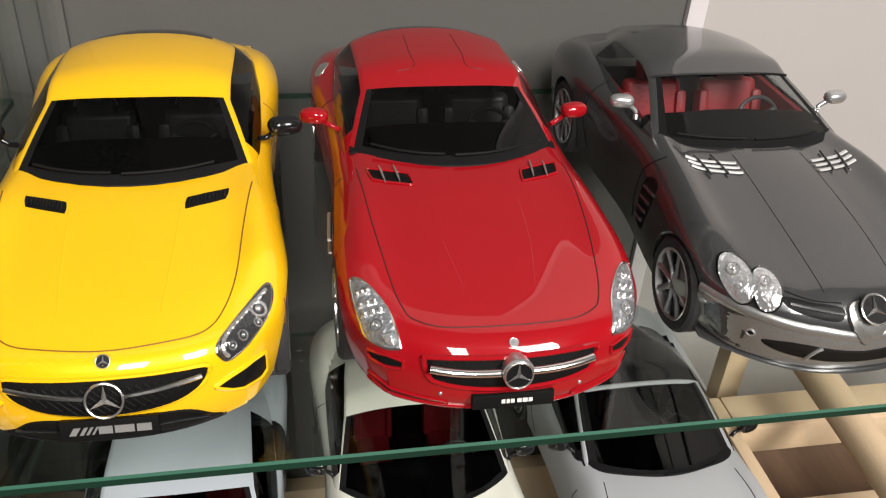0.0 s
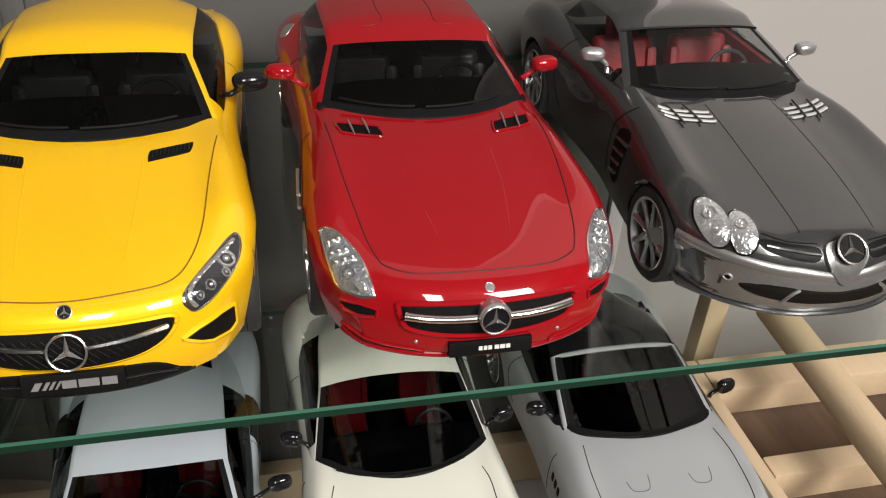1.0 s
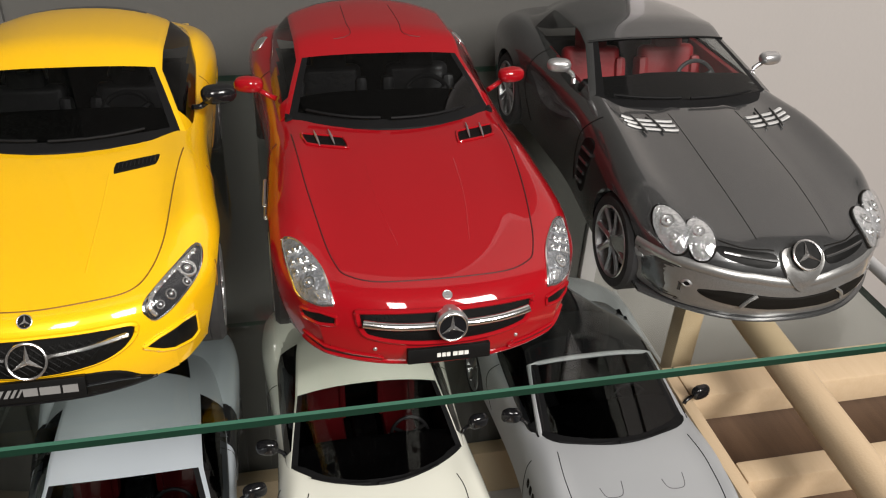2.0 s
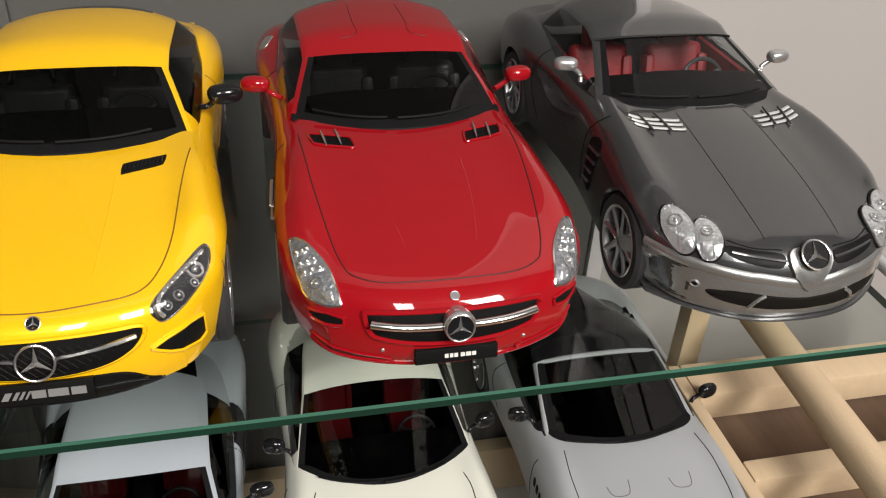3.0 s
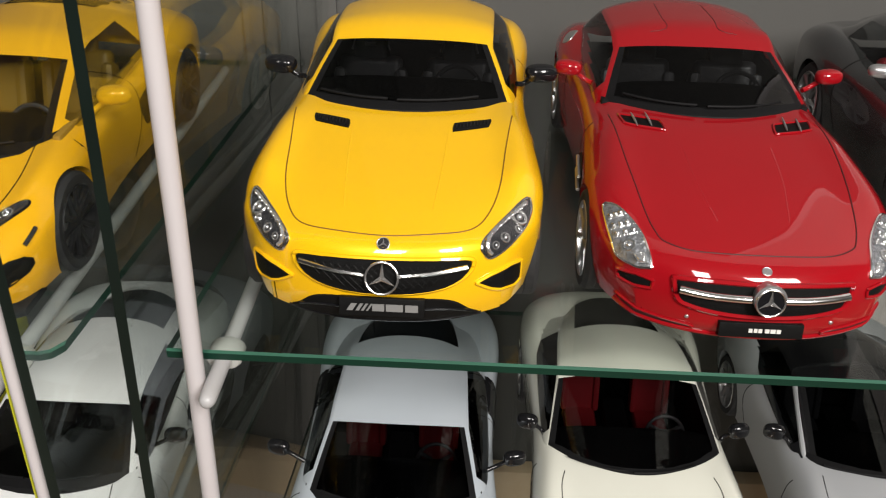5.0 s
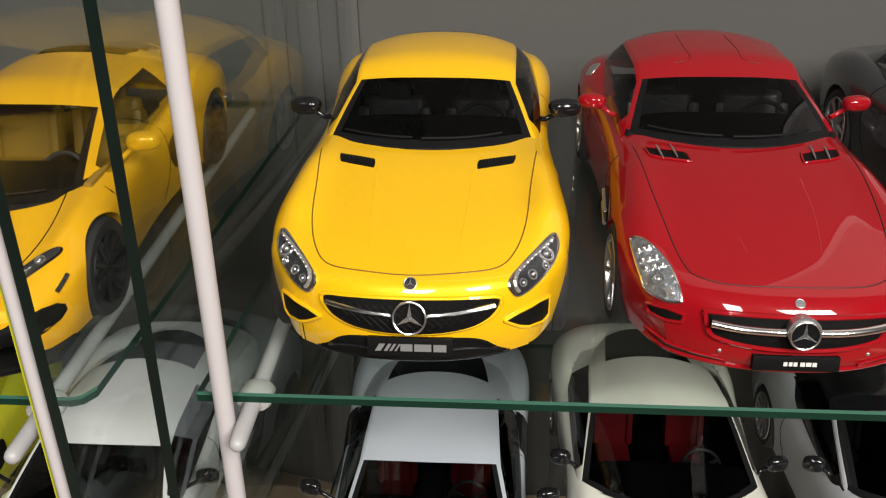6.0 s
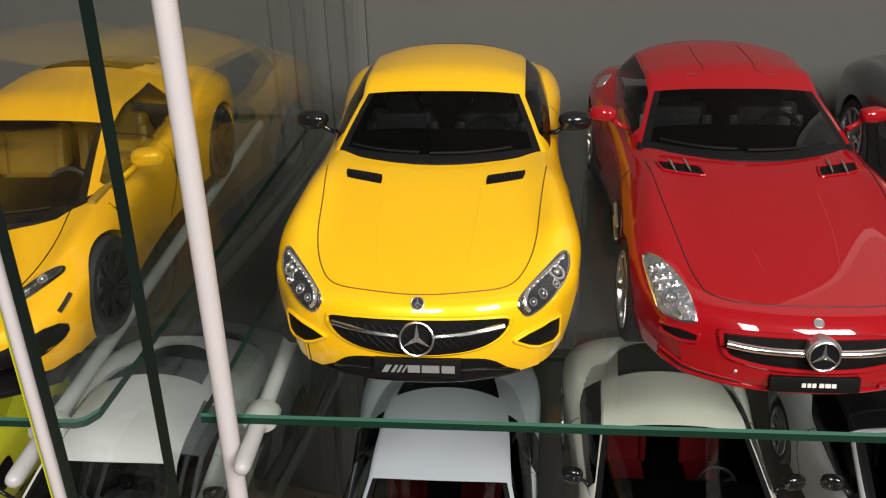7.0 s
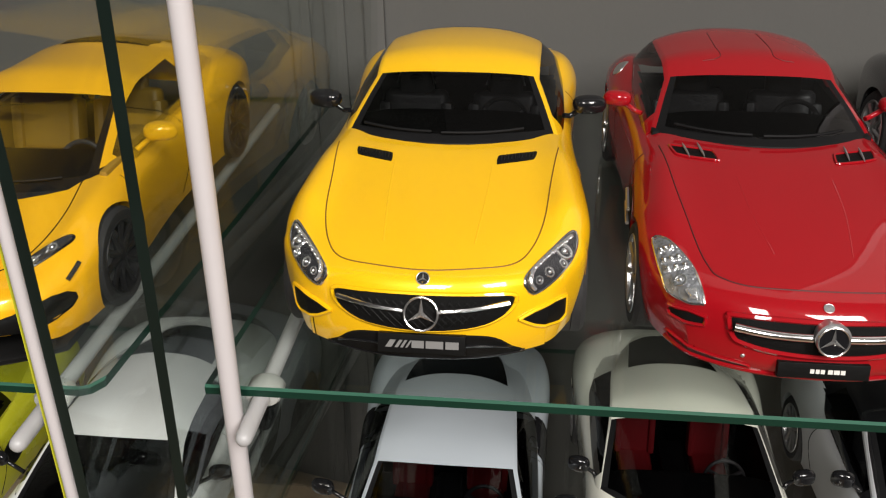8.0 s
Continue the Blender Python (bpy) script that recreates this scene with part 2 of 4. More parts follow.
def onto(tree, view, a, b, off=0.0):
    """The point of the body that a view's ray meets, lifted off it."""
    o, d = RAYS[view](a + 0.00037, b + 0.00021)
    p, n, i, dist = tree.ray_cast(o, d)
    if p is None:
        p, n, i, dist = tree.find_nearest(o + d * 3)
    if n.dot(d) > 0:
        n = -n
    return p + n * off, n


def patch_bm(tree, view, outline, off=0.012, edge=-0.004, n=7, closed=True, rings=9):
    """A thin domed patch that lies on the body within an outline of the view."""
    loop = smooth_curve(outline, True, n)
    c = sum(loop) / len(loop)
    bm = bmesh.new()
    rows = []
    for k in range(rings):
        s = 1 - k / rings
        lift = edge if k == 0 else off * (1 - (s ** 6))
        if k == 1:
            s, lift = 0.95, off * 0.8
        rows.append([bm.verts.new(onto(tree, view, *(c + (p - c) * s), lift)[0]) for p in loop])
    mid = bm.verts.new(onto(tree, view, *c, off)[0])
    m = len(loop)
    for u, v in zip(rows, rows[1:]):
        for i in range(m):
            bm.faces.new((u[i], u[(i + 1) % m], v[(i + 1) % m], v[i]))
    for i in range(m):
        bm.faces.new((rows[-1][i], rows[-1][(i + 1) % m], mid))
    return bm


def line_bm(tree, view, pts, r=0.006, off=0.0, closed=False, n=8, sides=6, bm=None, flat=1.0):
    pts = smooth_curve(pts, closed, n)
    if closed:
        pts = pts + pts[:1]
    return tube_bm([onto(tree, view, *p, off)[0] for p in pts], r, sides, bm, flat, ends=not closed)


def crisp(pts, near=0.12):
    """An outline whose corners stay tight when it is smoothed."""
    out = []
    for i, p in enumerate(pts):
        a, b, p = np.array(pts[i - 1], float), np.array(pts[(i + 1) % len(pts)], float), np.array(p, float)
        out += [tuple(p + (a - p) * near), tuple(p + (b - p) * near)]
    return out


def sides_of(pts, view):
    """An outline for both sides of the car."""
    if view in ("front", "top", "high"):
        return [(view, pts), (view, [(-a, b) for a, b in pts])]
    return [("right", pts), ("left", pts)]


def body_mesh(c):
    """The shell up to the belt: rings along the length, closed at nose and tail, with wheel arches cut out."""
    L, W = c["L"], c["W"]
    n = 116
    ys = [L * 0.5 * (1 - math.cos(math.pi * (i / n))) * 0.55 + L * (i / n) * 0.45 for i in range(n + 1)]
    ys = sorted(set(ys) | {0.012, 0.03, 0.06})
    bm = bmesh.new()
    ring_s = [i / 7 for i in range(8)]
    ring_t = [i / 26 for i in range(1, 27)]
    rows = []
    zc, zb, wm, zm, fd = c["top"], c["low"], c["wide"], c["waist"], c["crest"]
    for y in ys:
        w, zt, zl = wm(y) * W, zc(y), zb(y)
        zw = zl + (zt - zl) * zm(y)
        half = [(w * (1 - 0.07 * (1 - s) ** 2), zl + (zw - zl) * s) for s in ring_s]
        e = c["square"]
        for t in ring_t:
            th = t * math.pi / 2
            x = w * math.cos(th) ** e if t < 1 else 0.0
            z = zw + (zt - zw) * math.sin(th) ** e
            q = abs(x) / max(w, 1e-6)
            z += fd(y) * math.exp(-((q - c["crest_at"]) / 0.14) ** 2)
            if "ridge" in c:
                k = min(1.0, max(0.0, (0.285 - abs(x)) / 0.05)) * min(1.0, max(0.0, (y - 0.10) / 0.12))
                z += c["ridge"] * k * k * (3 - 2 * k)
            half.append((x, z))
        full = [(x, z) for x, z in half] + [(-x, z) for x, z in half[-2::-1]]
        row = []
        for x, z in full:
            q = abs(x) / W
            fade = max(0.0, 1 - y / 1.1) ** 2
            fade2 = max(0.0, 1 - (L - y) / 0.9) ** 2
            row.append(bm.verts.new((x, y + c["bow"] * q ** 2.4 * fade - c["bow_rear"] * q ** 2.4 * fade2, z)))
        rows.append(row)
    # the bumper's face below the nose line
    for f in (0.25, 0.5, 0.75, 1.0) if "chin" in c else ():
        rows.insert(0, [bm.verts.new((v.co.x, v.co.y + 0.03 * f * f, zc(0) + (c["chin"] - zc(0)) * f)) for v in rows[len(rows) - len(ys)]])
    for a, b in zip(rows, rows[1:]):
        for k in range(len(a) - 1):
            bm.faces.new((a[k], a[k + 1], b[k + 1], b[k]))
    bmesh.ops.remove_doubles(bm, verts=bm.verts, dist=0.0008)
    tree = BVHTree.FromBMesh(bm)
    # wheel arches
    for yw in c["axles"]:
        R, zw = c["arch"], c["wheel_r"]
        inside = lambda v: abs(v.co.x) > 0.5 * W and math.hypot(v.co.y - yw, v.co.z - zw) < R
        doomed = [f for f in bm.faces if all(inside(v) for v in f.verts)]
        bmesh.ops.delete(bm, geom=doomed, context="FACES")
        for v in bm.verts:
            if inside(v):
                d = math.hypot(v.co.y - yw, v.co.z - zw)
                v.co.y, v.co.z = yw + (v.co.y - yw) * R / d, zw + (v.co.z - zw) * R / d
                hit = tree.ray_cast(Vector((math.copysign(4, v.co.x), v.co.y, v.co.z)), Vector((-math.copysign(1, v.co.x), 0, 0)))[0]
                if hit is not None and abs(hit.x) > 0.5 * W:
                    v.co.x = hit.x
        rim = [e for e in bm.edges if e.is_boundary and all(abs(v.co.x) > 0.5 * W and abs(math.hypot(v.co.y - yw, v.co.z - zw) - R) < 0.01 for v in e.verts)]
        ext = bmesh.ops.extrude_edge_only(bm, edges=rim)
        for v in ext["geom"]:
            if isinstance(v, bmesh.types.BMVert):
                v.co.x -= math.copysign(0.10, v.co.x)
    # cabin opening
    g = c["cabin"]
    doomed = [f for f in bm.faces if all(g["y0"] + 0.42 < v.co.y < min(g["y4"] - 0.35, g["y2"] + 1.0) and abs(v.co.x) < g["belt_x"](v.co.y) - 0.05 and v.co.z > 0.55 for v in f.verts)]
    bmesh.ops.delete(bm, geom=doomed, context="FACES")
    return bm, tree


def cabin_meshes(c):
    """Roof shell with pillars, windscreen, side windows and rear window, all on one set of rings."""
    g = c["cabin"]
    sv = [-0.12]
    for seg, k in ((0, 9), (1, 9), (2, 10)):
        sv += [seg + i / k for i in range(k)]
    sv.append(3.0)
    yc = profile((0, g["y0"]), (1, g["y2"]), (2, g["y3"]), (3, g["y4"]))
    ysd = profile((0, g["y0"] + g["sweep"]), (1, g["y2"] + g["head_sweep"]), (2, g["y3"] - 0.1), (3, g["y4"] - 0.25))
    zt = profile((0, g["z0"]), (0.5, g["z0"] + (g["z2"] - g["z0"]) * 0.535), (1, g["z2"]), (1.35, g["zr"]), (2, g["z3"]), (3, g["z4"]))
    xr = profile((0, g["x0"]), (1, g["x2"]), (2, g["x3"]), (3, g["x4"]))
    straight = lambda f: (lambda v: f(0) + (f(1) - f(0)) * v if 0 <= v <= 1 else f(v))
    xr, ysd, yc = straight(xr), straight(ysd), straight(yc)
    cut = g.get("pillar", 0.94)
    us = [0, 0.2, 0.4, 0.6, 0.75, cut - 0.07, cut, 1.0]
    us = [-u for u in us[:0:-1]] + us
    ws = [0.0, 0.07, 0.35, 0.65, 0.93, 1.0]
    groups = {"roof": [], "windscreen": [], "side_window": [], "side_window_b": [], "rear_window": []}
    top, side = [], {1: [], -1: []}
    for v in sv:
        zc_, x_ = zt(v), xr(v)
        drop = 0.045 if v <= 1 else 0.045 + 0.025 * min(1, (v - 1) * 2)
        sink = 0.08 if v < 0 else 0.0
        drop *= g.get("round", 1.0)
        zb_ = g["belt_z"](ysd(v)) - 0.06
        zp = max(zc_ - drop, zb_ + 0.003) - sink
        zc_ -= sink
        row = []
        for u in us:
            y = yc(v) + (ysd(v) - yc(v)) * abs(u) ** 2.2 - sink * 0.5
            row.append((x_ * u * (1 - sink * 0.5), y, zp + (zc_ - zp) * (1 - abs(u) ** 2.6)))
        top.append(row)
        for s in (1, -1):
            yb = ysd(v)
            xb = max(g["belt_x"](yb), x_)
            col = []
            for w in ws:
                col.append((s * (xb + (x_ - xb) * w ** 1.5), yb, zb_ + (zp - zb_) * w))
            side[s].append(col)
    quads = []
    for i in range(len(sv) - 1):
        v = (sv[i] + sv[i + 1]) / 2
        for j in range(len(us) - 1):
            u = abs(us[j] + us[j + 1]) / 2
            q = (top[i][j], top[i][j + 1], top[i + 1][j + 1], top[i + 1][j])
            kind, mi = "roof", 0
            if v < 1 and u < cut:
                kind = "windscreen"
                mi = 1 if (u > cut - 0.07 or v < 0.12) else 0
            elif v > 2.08 and v < 2.9 and u < g.get("rear_cut", 0.76):
                kind = "rear_window"
            groups[kind].append((q, mi))
        for s in (1, -1):
            for j in range(len(ws) - 1):
                w = (ws[j] + ws[j + 1]) / 2
                q = (side[s][i][j], side[s][i][j + 1], side[s][i + 1][j + 1], side[s][i + 1][j])
                glass = 0.07 < w < 0.93 and 0.3 < v < g.get("window_end", 2.2)
                groups[("side_window" if s > 0 else "side_window_b") if glass else "roof"].append((q, 0))
    out = {}
    for k, qs in groups.items():
        bm = bmesh.new()
        for q, mi in qs:
            try:
                f = bm.faces.new([bm.verts.new(p) for p in q])
                f.material_index = mi
            except ValueError:
                pass
        bmesh.ops.remove_doubles(bm, verts=bm.verts, dist=0.0006)
        out[k] = bm
    return out


def wheel(parent, place, r, width, out, rim_mat, spokes=10, twin=False):
    hub = new("wheel", None)
    hub.parent = parent
    hub.matrix_local = pose(place[0] * S, place[1] * S, place[2] * S, 0, 0, 0 if out > 0 else 180)
    w = width / 2
    tyre = lathe_bm([(-w, r * 0.7), (-w, r * 0.93), (-w * 0.8, r), (-w * 0.4, r), (-w * 0.36, r * 0.985), (-w * 0.3, r), (w * 0.3, r), (w * 0.36, r * 0.985), (w * 0.4, r), (w * 0.8, r), (w, r * 0.93), (w * 1.02, r * 0.8), (w * 0.95, r * 0.74), (w * 0.6, r * 0.70)], 40)
    part("tyre", tyre, M_TYRE, hub, scale=S)
    rim = lathe_bm([(w * 0.98, r * 0.755), (w * 1.03, r * 0.74), (w * 0.95, r * 0.69), (w * 0.2, r * 0.66), (-w * 0.2, r * 0.66)], 40)
    for k in range(spokes):
        a = 2 * math.pi * k / spokes
        for d in ((-0.07, 0.07) if twin else (0.0,)):
            p = []
            for t in (0.1, 0.4, 0.71):
                aa = a + d * (1.6 - t)
                p.append((w * (0.72 + 0.2 * t), r * t * math.cos(aa), r * t * math.sin(aa)))
            tube_bm(p, [r * 0.085, r * 0.05, r * 0.062], 6, rim, 1.3)
    lathe_bm([(w * 0.92, 0.0), (w * 0.92, r * 0.12), (w * 0.7, r * 0.15)], 16, rim)
    part("rim", rim, rim_mat, hub, scale=S)
    part("brake_disc", lathe_bm([(w * 0.25, 0.02), (w * 0.25, r * 0.52), (w * 0.05, r * 0.52)], 24), M_SILVER, hub, scale=S)
    part("wheel_well", lathe_bm([(w * 0.15, 0.0), (w * 0.15, r * 0.66), (-w, r * 0.68), (-w, 0.0)], 24), M_MATT, hub, scale=S)
    return hub


def star_badge(parent, place, r, tilt, ring_mat, name="grille_badge", backing=None):
    """A ring with three arms."""
    turn = Euler((radians(90 - tilt), 0, 0)).to_matrix().to_4x4()
    bm = ring_bm(place, r, r * 0.08, turn)
    m = Matrix.Translation(place) @ turn
    for k in range(3):
        a = math.pi / 2 + k * 2 * math.pi / 3
        d, e = Vector((math.cos(a), math.sin(a), 0)), Vector((-math.sin(a), math.cos(a), 0))
        v = [bm.verts.new(m @ q) for q in (d * r * 0.98, e * r * 0.17, Vector((0, 0, r * 0.16)), -e * r * 0.17, Vector((0, 0, -r * 0.1)))]
        for f in ((0, 1, 2), (0, 2, 3), (1, 0, 4), (3, 4, 0), (1, 4, 2), (4, 3, 2)):
            bm.faces.new([v[i] for i in f])
    ob = part(name, bm, ring_mat, parent, scale=S)
    if backing:
        bk = bmesh.new()
        bmesh.ops.create_cone(bk, cap_ends=True, segments=24, radius1=r * 1.02, radius2=r * 1.02, depth=r * 0.16, matrix=m @ Matrix.Translation((0, 0, -r * 0.14)))
        part("badge_backing", bk, backing, ob, scale=S)
    return ob


def seat(parent, x, y, z, mat, tilt=18, wide=1.0):
    bm = bmesh.new()
    box_bm(x - 0.25, x + 0.25, y - 0.28, y + 0.25, z, z + 0.16, 0.06, 3, bm)
    back = bmesh.new()
    box_bm(-0.26, 0.26, -0.07, 0.09, 0, 0.56, 0.07, 3, back)
    box_bm(-0.30, -0.20, -0.11, 0.06, 0.02, 0.46, 0.045, 2, back)
    box_bm(0.20, 0.30, -0.11, 0.06, 0.02, 0.46, 0.045, 2, back)
    box_bm(-0.14, 0.14, -0.06, 0.06, 0.50, 0.74, 0.05, 3, back)
    bmesh.ops.transform(back, matrix=Matrix.Translation((x, y + 0.22, z + 0.10)) @ pose(0, 0, 0, -tilt), verts=back.verts)
    me = bpy.data.meshes.new("tmp")
    back.to_mesh(me)
    back.free()
    bm.from_mesh(me)
    for v in bm.verts:
        v.co.x = x + (v.co.x - x) * wide
    return part("seat", bm, mat, parent, scale=S)


def car(name, label, c, place, turn=0.0, category="model car", group="model cars in the cabinet"):
    root = tagged(new(name, None), label, category, group)
    bm, tree = body_mesh(c)
    W, L = c["W"], c["L"]
    body = part("body", bm, c["paint"], root, scale=S)
    g = c["cabin"]
    ms = cabin_meshes(c)
    c = dict(c, roof_tree=BVHTree.FromBMesh(ms["roof"]))
    part("roof", ms["roof"], c.get("roof_paint", c["paint"]), root, scale=S)
    part("windscreen", ms["windscreen"], [c["glass"], M_CABIN], root, scale=S)
    for k in ("side_window", "side_window_b"):
        part("side_window", ms[k], c.get("side_glass", c["glass"]), root, scale=S)
    part("rear_window", ms["rear_window"], c["glass"], root, scale=S)
    # cabin
    zf = 0.30
    tub = box_bm(-g["x0"] + 0.02, g["x0"] - 0.02, g["y0"] + 0.1, g["y4"] - 0.3, 0.2, zf)
    part("cabin_floor", tub, M_CABIN, root, scale=S)
    part("rear_bulkhead", box_bm(-g["x0"] + 0.05, g["x0"] - 0.05, g["y2"] + 0.75, g["y2"] + 0.85, zf, g["z0"] - 0.02, 0.02), M_CABIN, root, scale=S)
    for s in (1, -1):
        xs = s * (g["belt_x"](g["y2"]) - 0.06)
        part("door_card", box_bm(min(xs, xs - s * 0.06), max(xs, xs - s * 0.06), g["y0"] + 0.3, g["y2"] + 0.9, zf, g["belt_z"](g["y2"]) - 0.02, 0.02), c.get("trim", M_CABIN), root, scale=S)
    dash = box_bm(-g["x0"] + 0.08, g["x0"] - 0.08, g["y0"] + 0.30, g["y0"] + 0.66, 0.55, g["z0"] - 0.05, 0.08, 3)
    part("dashboard", dash, M_CABIN, root, scale=S)
    w0, yq = g["x0"] - 0.05, g["y0"] + 0.06
    cowl = [(-w0, yq + g["sweep"]), (-w0 * 0.5, yq + g["sweep"] * 0.25), (0, yq), (w0 * 0.5, yq + g["sweep"] * 0.25), (w0, yq + g["sweep"]), (w0 * 0.95, g["y0"] + 0.62), (0, g["y0"] + 0.64), (-w0 * 0.95, g["y0"] + 0.62)]
    part("dash_top", patch_bm(tree, "top", cowl, 0.012, 0.002, 5), M_CABIN, root, scale=S)
    sy = g["y2"] + c.get("seat_set", 0.28)
    for s in (1, -1):
        st = seat(root, 0.36 * s, sy, zf + 0.02, c["seats"], wide=c.get("seat_width", 1.0))
        if c.get("seat_trim"):
            up = Matrix.Translation((0.36 * s, sy + 0.22, zf + 0.12)) @ pose(0, 0, 0, -18)
            # Silver tube over the headrest stands in for the glint along its top.
            part("headrest_glint", tube_bm([up @ Vector(q) for q in ((-0.15, -0.07, 0.60), (-0.12, -0.075, 0.72), (0, -0.075, 0.745), (0.12, -0.075, 0.72), (0.15, -0.07, 0.60))], 0.012, 6), M_SILVER, st, scale=S)
            part("headrest_plate", tube_bm([up @ Vector(q) for q in ((-0.045, -0.085, 0.65), (0.045, -0.085, 0.65))], 0.014, 6), M_GILL, st, scale=S)
    part("centre_console", box_bm(-0.12, 0.12, g["y0"] + 0.5, sy + 0.3, zf, zf + 0.24, 0.04), M_CABIN, root, scale=S)
    wy = g["y0"] + 0.74
    sw = ring_bm((0.36, wy, g["z0"] - 0.12), 0.18, 0.018, Euler((radians(65), 0, 0)).to_matrix().to_4x4())
    for a in (0, 120, 240):
        d = Euler((radians(65), 0, 0)).to_matrix() @ Vector((math.sin(radians(a + 60)), math.cos(radians(a + 60)), 0))
        tube_bm([Vector((0.36, wy, g["z0"] - 0.12)), Vector((0.36, wy, g["z0"] - 0.12)) + d * 0.18], 0.02, 6, sw)
    part("steering_wheel", sw, M_LEATHER, root, scale=S)
    # wipers
    for x0, x1 in ((-0.62, -0.12), (-0.05, 0.52)):
        pts = [(x, g["y0"] + 0.055 + (g["sweep"]) * abs(x / g["x0"]) ** 2.2 + 0.03 * (x - x0)) for x in np.linspace(x0, x1, 6)]
        part("wiper", tube_bm([(x, y, g["z0"] + 0.036 + 0.02 * (1 - abs(x))) for x, y in pts], 0.010, 6), M_CABIN, root, scale=S)
    # wheels
    for yw in c["axles"]:
        for s in (1, -1):
            wheel(root, (s * (c["wide"](yw) * W - 0.02 - c["tyre_w"] / 2), yw, c["wheel_r"]), c["wheel_r"], c["tyre_w"], s, c["rim"], c.get("spokes", 10), c.get("twin", False))
    # underside
    part("floor_pan", box_bm(-W * 0.62, W * 0.62, 0.35, L - 0.3, 0.12, 0.24, 0.03), M_MATT, root, scale=S)
    # mirrors
    mx, my, mz = c["mirror"]
    for s in (1, -1):
        bm = ball_bm((0, 0, 0), (1, 1, 1))
        shape = Matrix.Translation((s * mx, my, mz)) @ Matrix.Rotation(radians(s * 12), 4, "Z") @ Matrix.Diagonal((*[d * c.get("mirror_size", 1.0) for d in c.get("mirror_dims", (0.125, 0.080, 0.066))], 1))
        for v in bm.verts:
            v.co = shape @ Vector([math.copysign(abs(k) ** 0.72, k) for k in v.co])
        for v in bm.verts:
            if v.co.y > my + 0.03:
                v.co.y = my + 0.03
        mir = part("wing_mirror", bm, c.get("mirror_paint", c["paint"]), root, scale=S)
        foot = (s * (g["belt_x"](my) - 0.01), my - 0.03, g["belt_z"](my) - 0.0)
        part("mirror_arm", tube_bm(smooth_curve([foot, (s * (mx - 0.13), my, mz - 0.09), (s * (mx - 0.05), my, mz - 0.03)], n=5), 0.020, 10), c.get("mirror_arm", c.get("mirror_paint", c["paint"])), mir, scale=S)
    if "detail" in c:
        c["detail"](root, tree, c)
    root.matrix_world = pose(*place, 0, 0, turn)
    return root


def shut_shade_lines(root, tree, lines, r=0.006, mat=None):
    for view, pts in lines:
        part("shut_shade_line", line_bm(tree, view, pts, r * 0.75, 0.0005), mat or M_LINE, root, scale=S)


def inset(root, tree, name, view, pts, mat, rim_mat=None, off=0.008, rim_r=0.012, n=7):
    """A dark opening with a rounded lip round it."""
    ob = part(name, patch_bm(tree, view, pts, off, -0.006, n), mat, root, scale=S)
    if rim_mat:
        part("lip", line_bm(tree, view, pts, rim_r, 0.004, True, n), rim_mat, ob, scale=S)
    return ob


def headlamp(root, tree, view, pts, bowl, bulbs, rim_mat=None, off=0.014, n=7):
    """Reflector bowl with round lamps in it, under a clear lens."""
    ob = part("headlamp", patch_bm(tree, view, pts, off, -0.01, n), bowl, root, scale=S)
    for a, b, r in bulbs:
        p, up = onto(tree, view, a, b, off)
        q = up.to_track_quat("Z", "Y").to_matrix().to_4x4()
        bb = ring_bm(p, r, r * 0.22, q, n=18, m=6)
        ball_bm(p, (r * 0.5, r * 0.5, r * 0.5), bb, 10, 6, q)
        part("lamp_bulb", bb, M_BADGE, ob, scale=S)
    part("lens", patch_bm(tree, view, pts, off + 0.03, -0.004, n), M_LENS, ob, scale=S)
    if rim_mat:
        part("lamp_rim", line_bm(tree, view, pts, 0.009, 0.004, True, n), rim_mat, ob, scale=S)
    return ob


def number_plate(root, tree, x, z, w, h, y_off, bars, tilt=12, bar_h=0.4, colour=None):
    """A black plate with a plain silver bar for its lettering."""
    y = onto(tree, "front", x, z, 0)[0].y - y_off
    turn = Matrix.Translation((x, y, z)) @ pose(0, 0, 0, tilt)
    bm = box_bm(-w / 2, w / 2, -0.012, 0.03, -h / 2, h / 2, 0.006)
    bmesh.ops.transform(bm, matrix=turn, verts=bm.verts)
    ob = part("front_plate", bm, M_MATT, root, "black front plate with a light bar", scale=S)
    for bx, bw, lean in bars:
        b2 = box_bm(bx - bw / 2, bx + bw / 2, -0.017, -0.008, -h * bar_h / 2, h * bar_h / 2)
        for v in b2.verts:
            v.co.x += lean * v.co.z
        bmesh.ops.transform(b2, matrix=turn, verts=b2.verts)
        part("plate_bar", b2, colour or M_SILVER, ob, scale=S)
    return ob


def splitter(root, c, z0, z1, reach, w, mat, name="front_splitter", depth=0.3):
    """A thin lip that follows the bow of the nose."""
    bm = bmesh.new()
    rows = []
    for i in range(25):
        x = -w + 2 * w * i / 24
        y = c["bow"] * (abs(x) / c["W"]) ** 2.4 - reach
        rows.append([bm.verts.new((x, y, z0 + 0.012)), bm.verts.new((x, y + 0.012, z0)), bm.verts.new((x, y + depth, z0)), bm.verts.new((x, y + depth, z1)), bm.verts.new((x, y + 0.02, z1)), bm.verts.new((x, y, z1 - 0.012))])
    for a, b in zip(rows, rows[1:]):
        for k in range(6):
            bm.faces.new((a[k], a[(k + 1) % 6], b[(k + 1) % 6], b[k]))
    bm.faces.new(rows[0]), bm.faces.new(rows[-1][::-1])
    return part(name, bm, mat, root, scale=S)


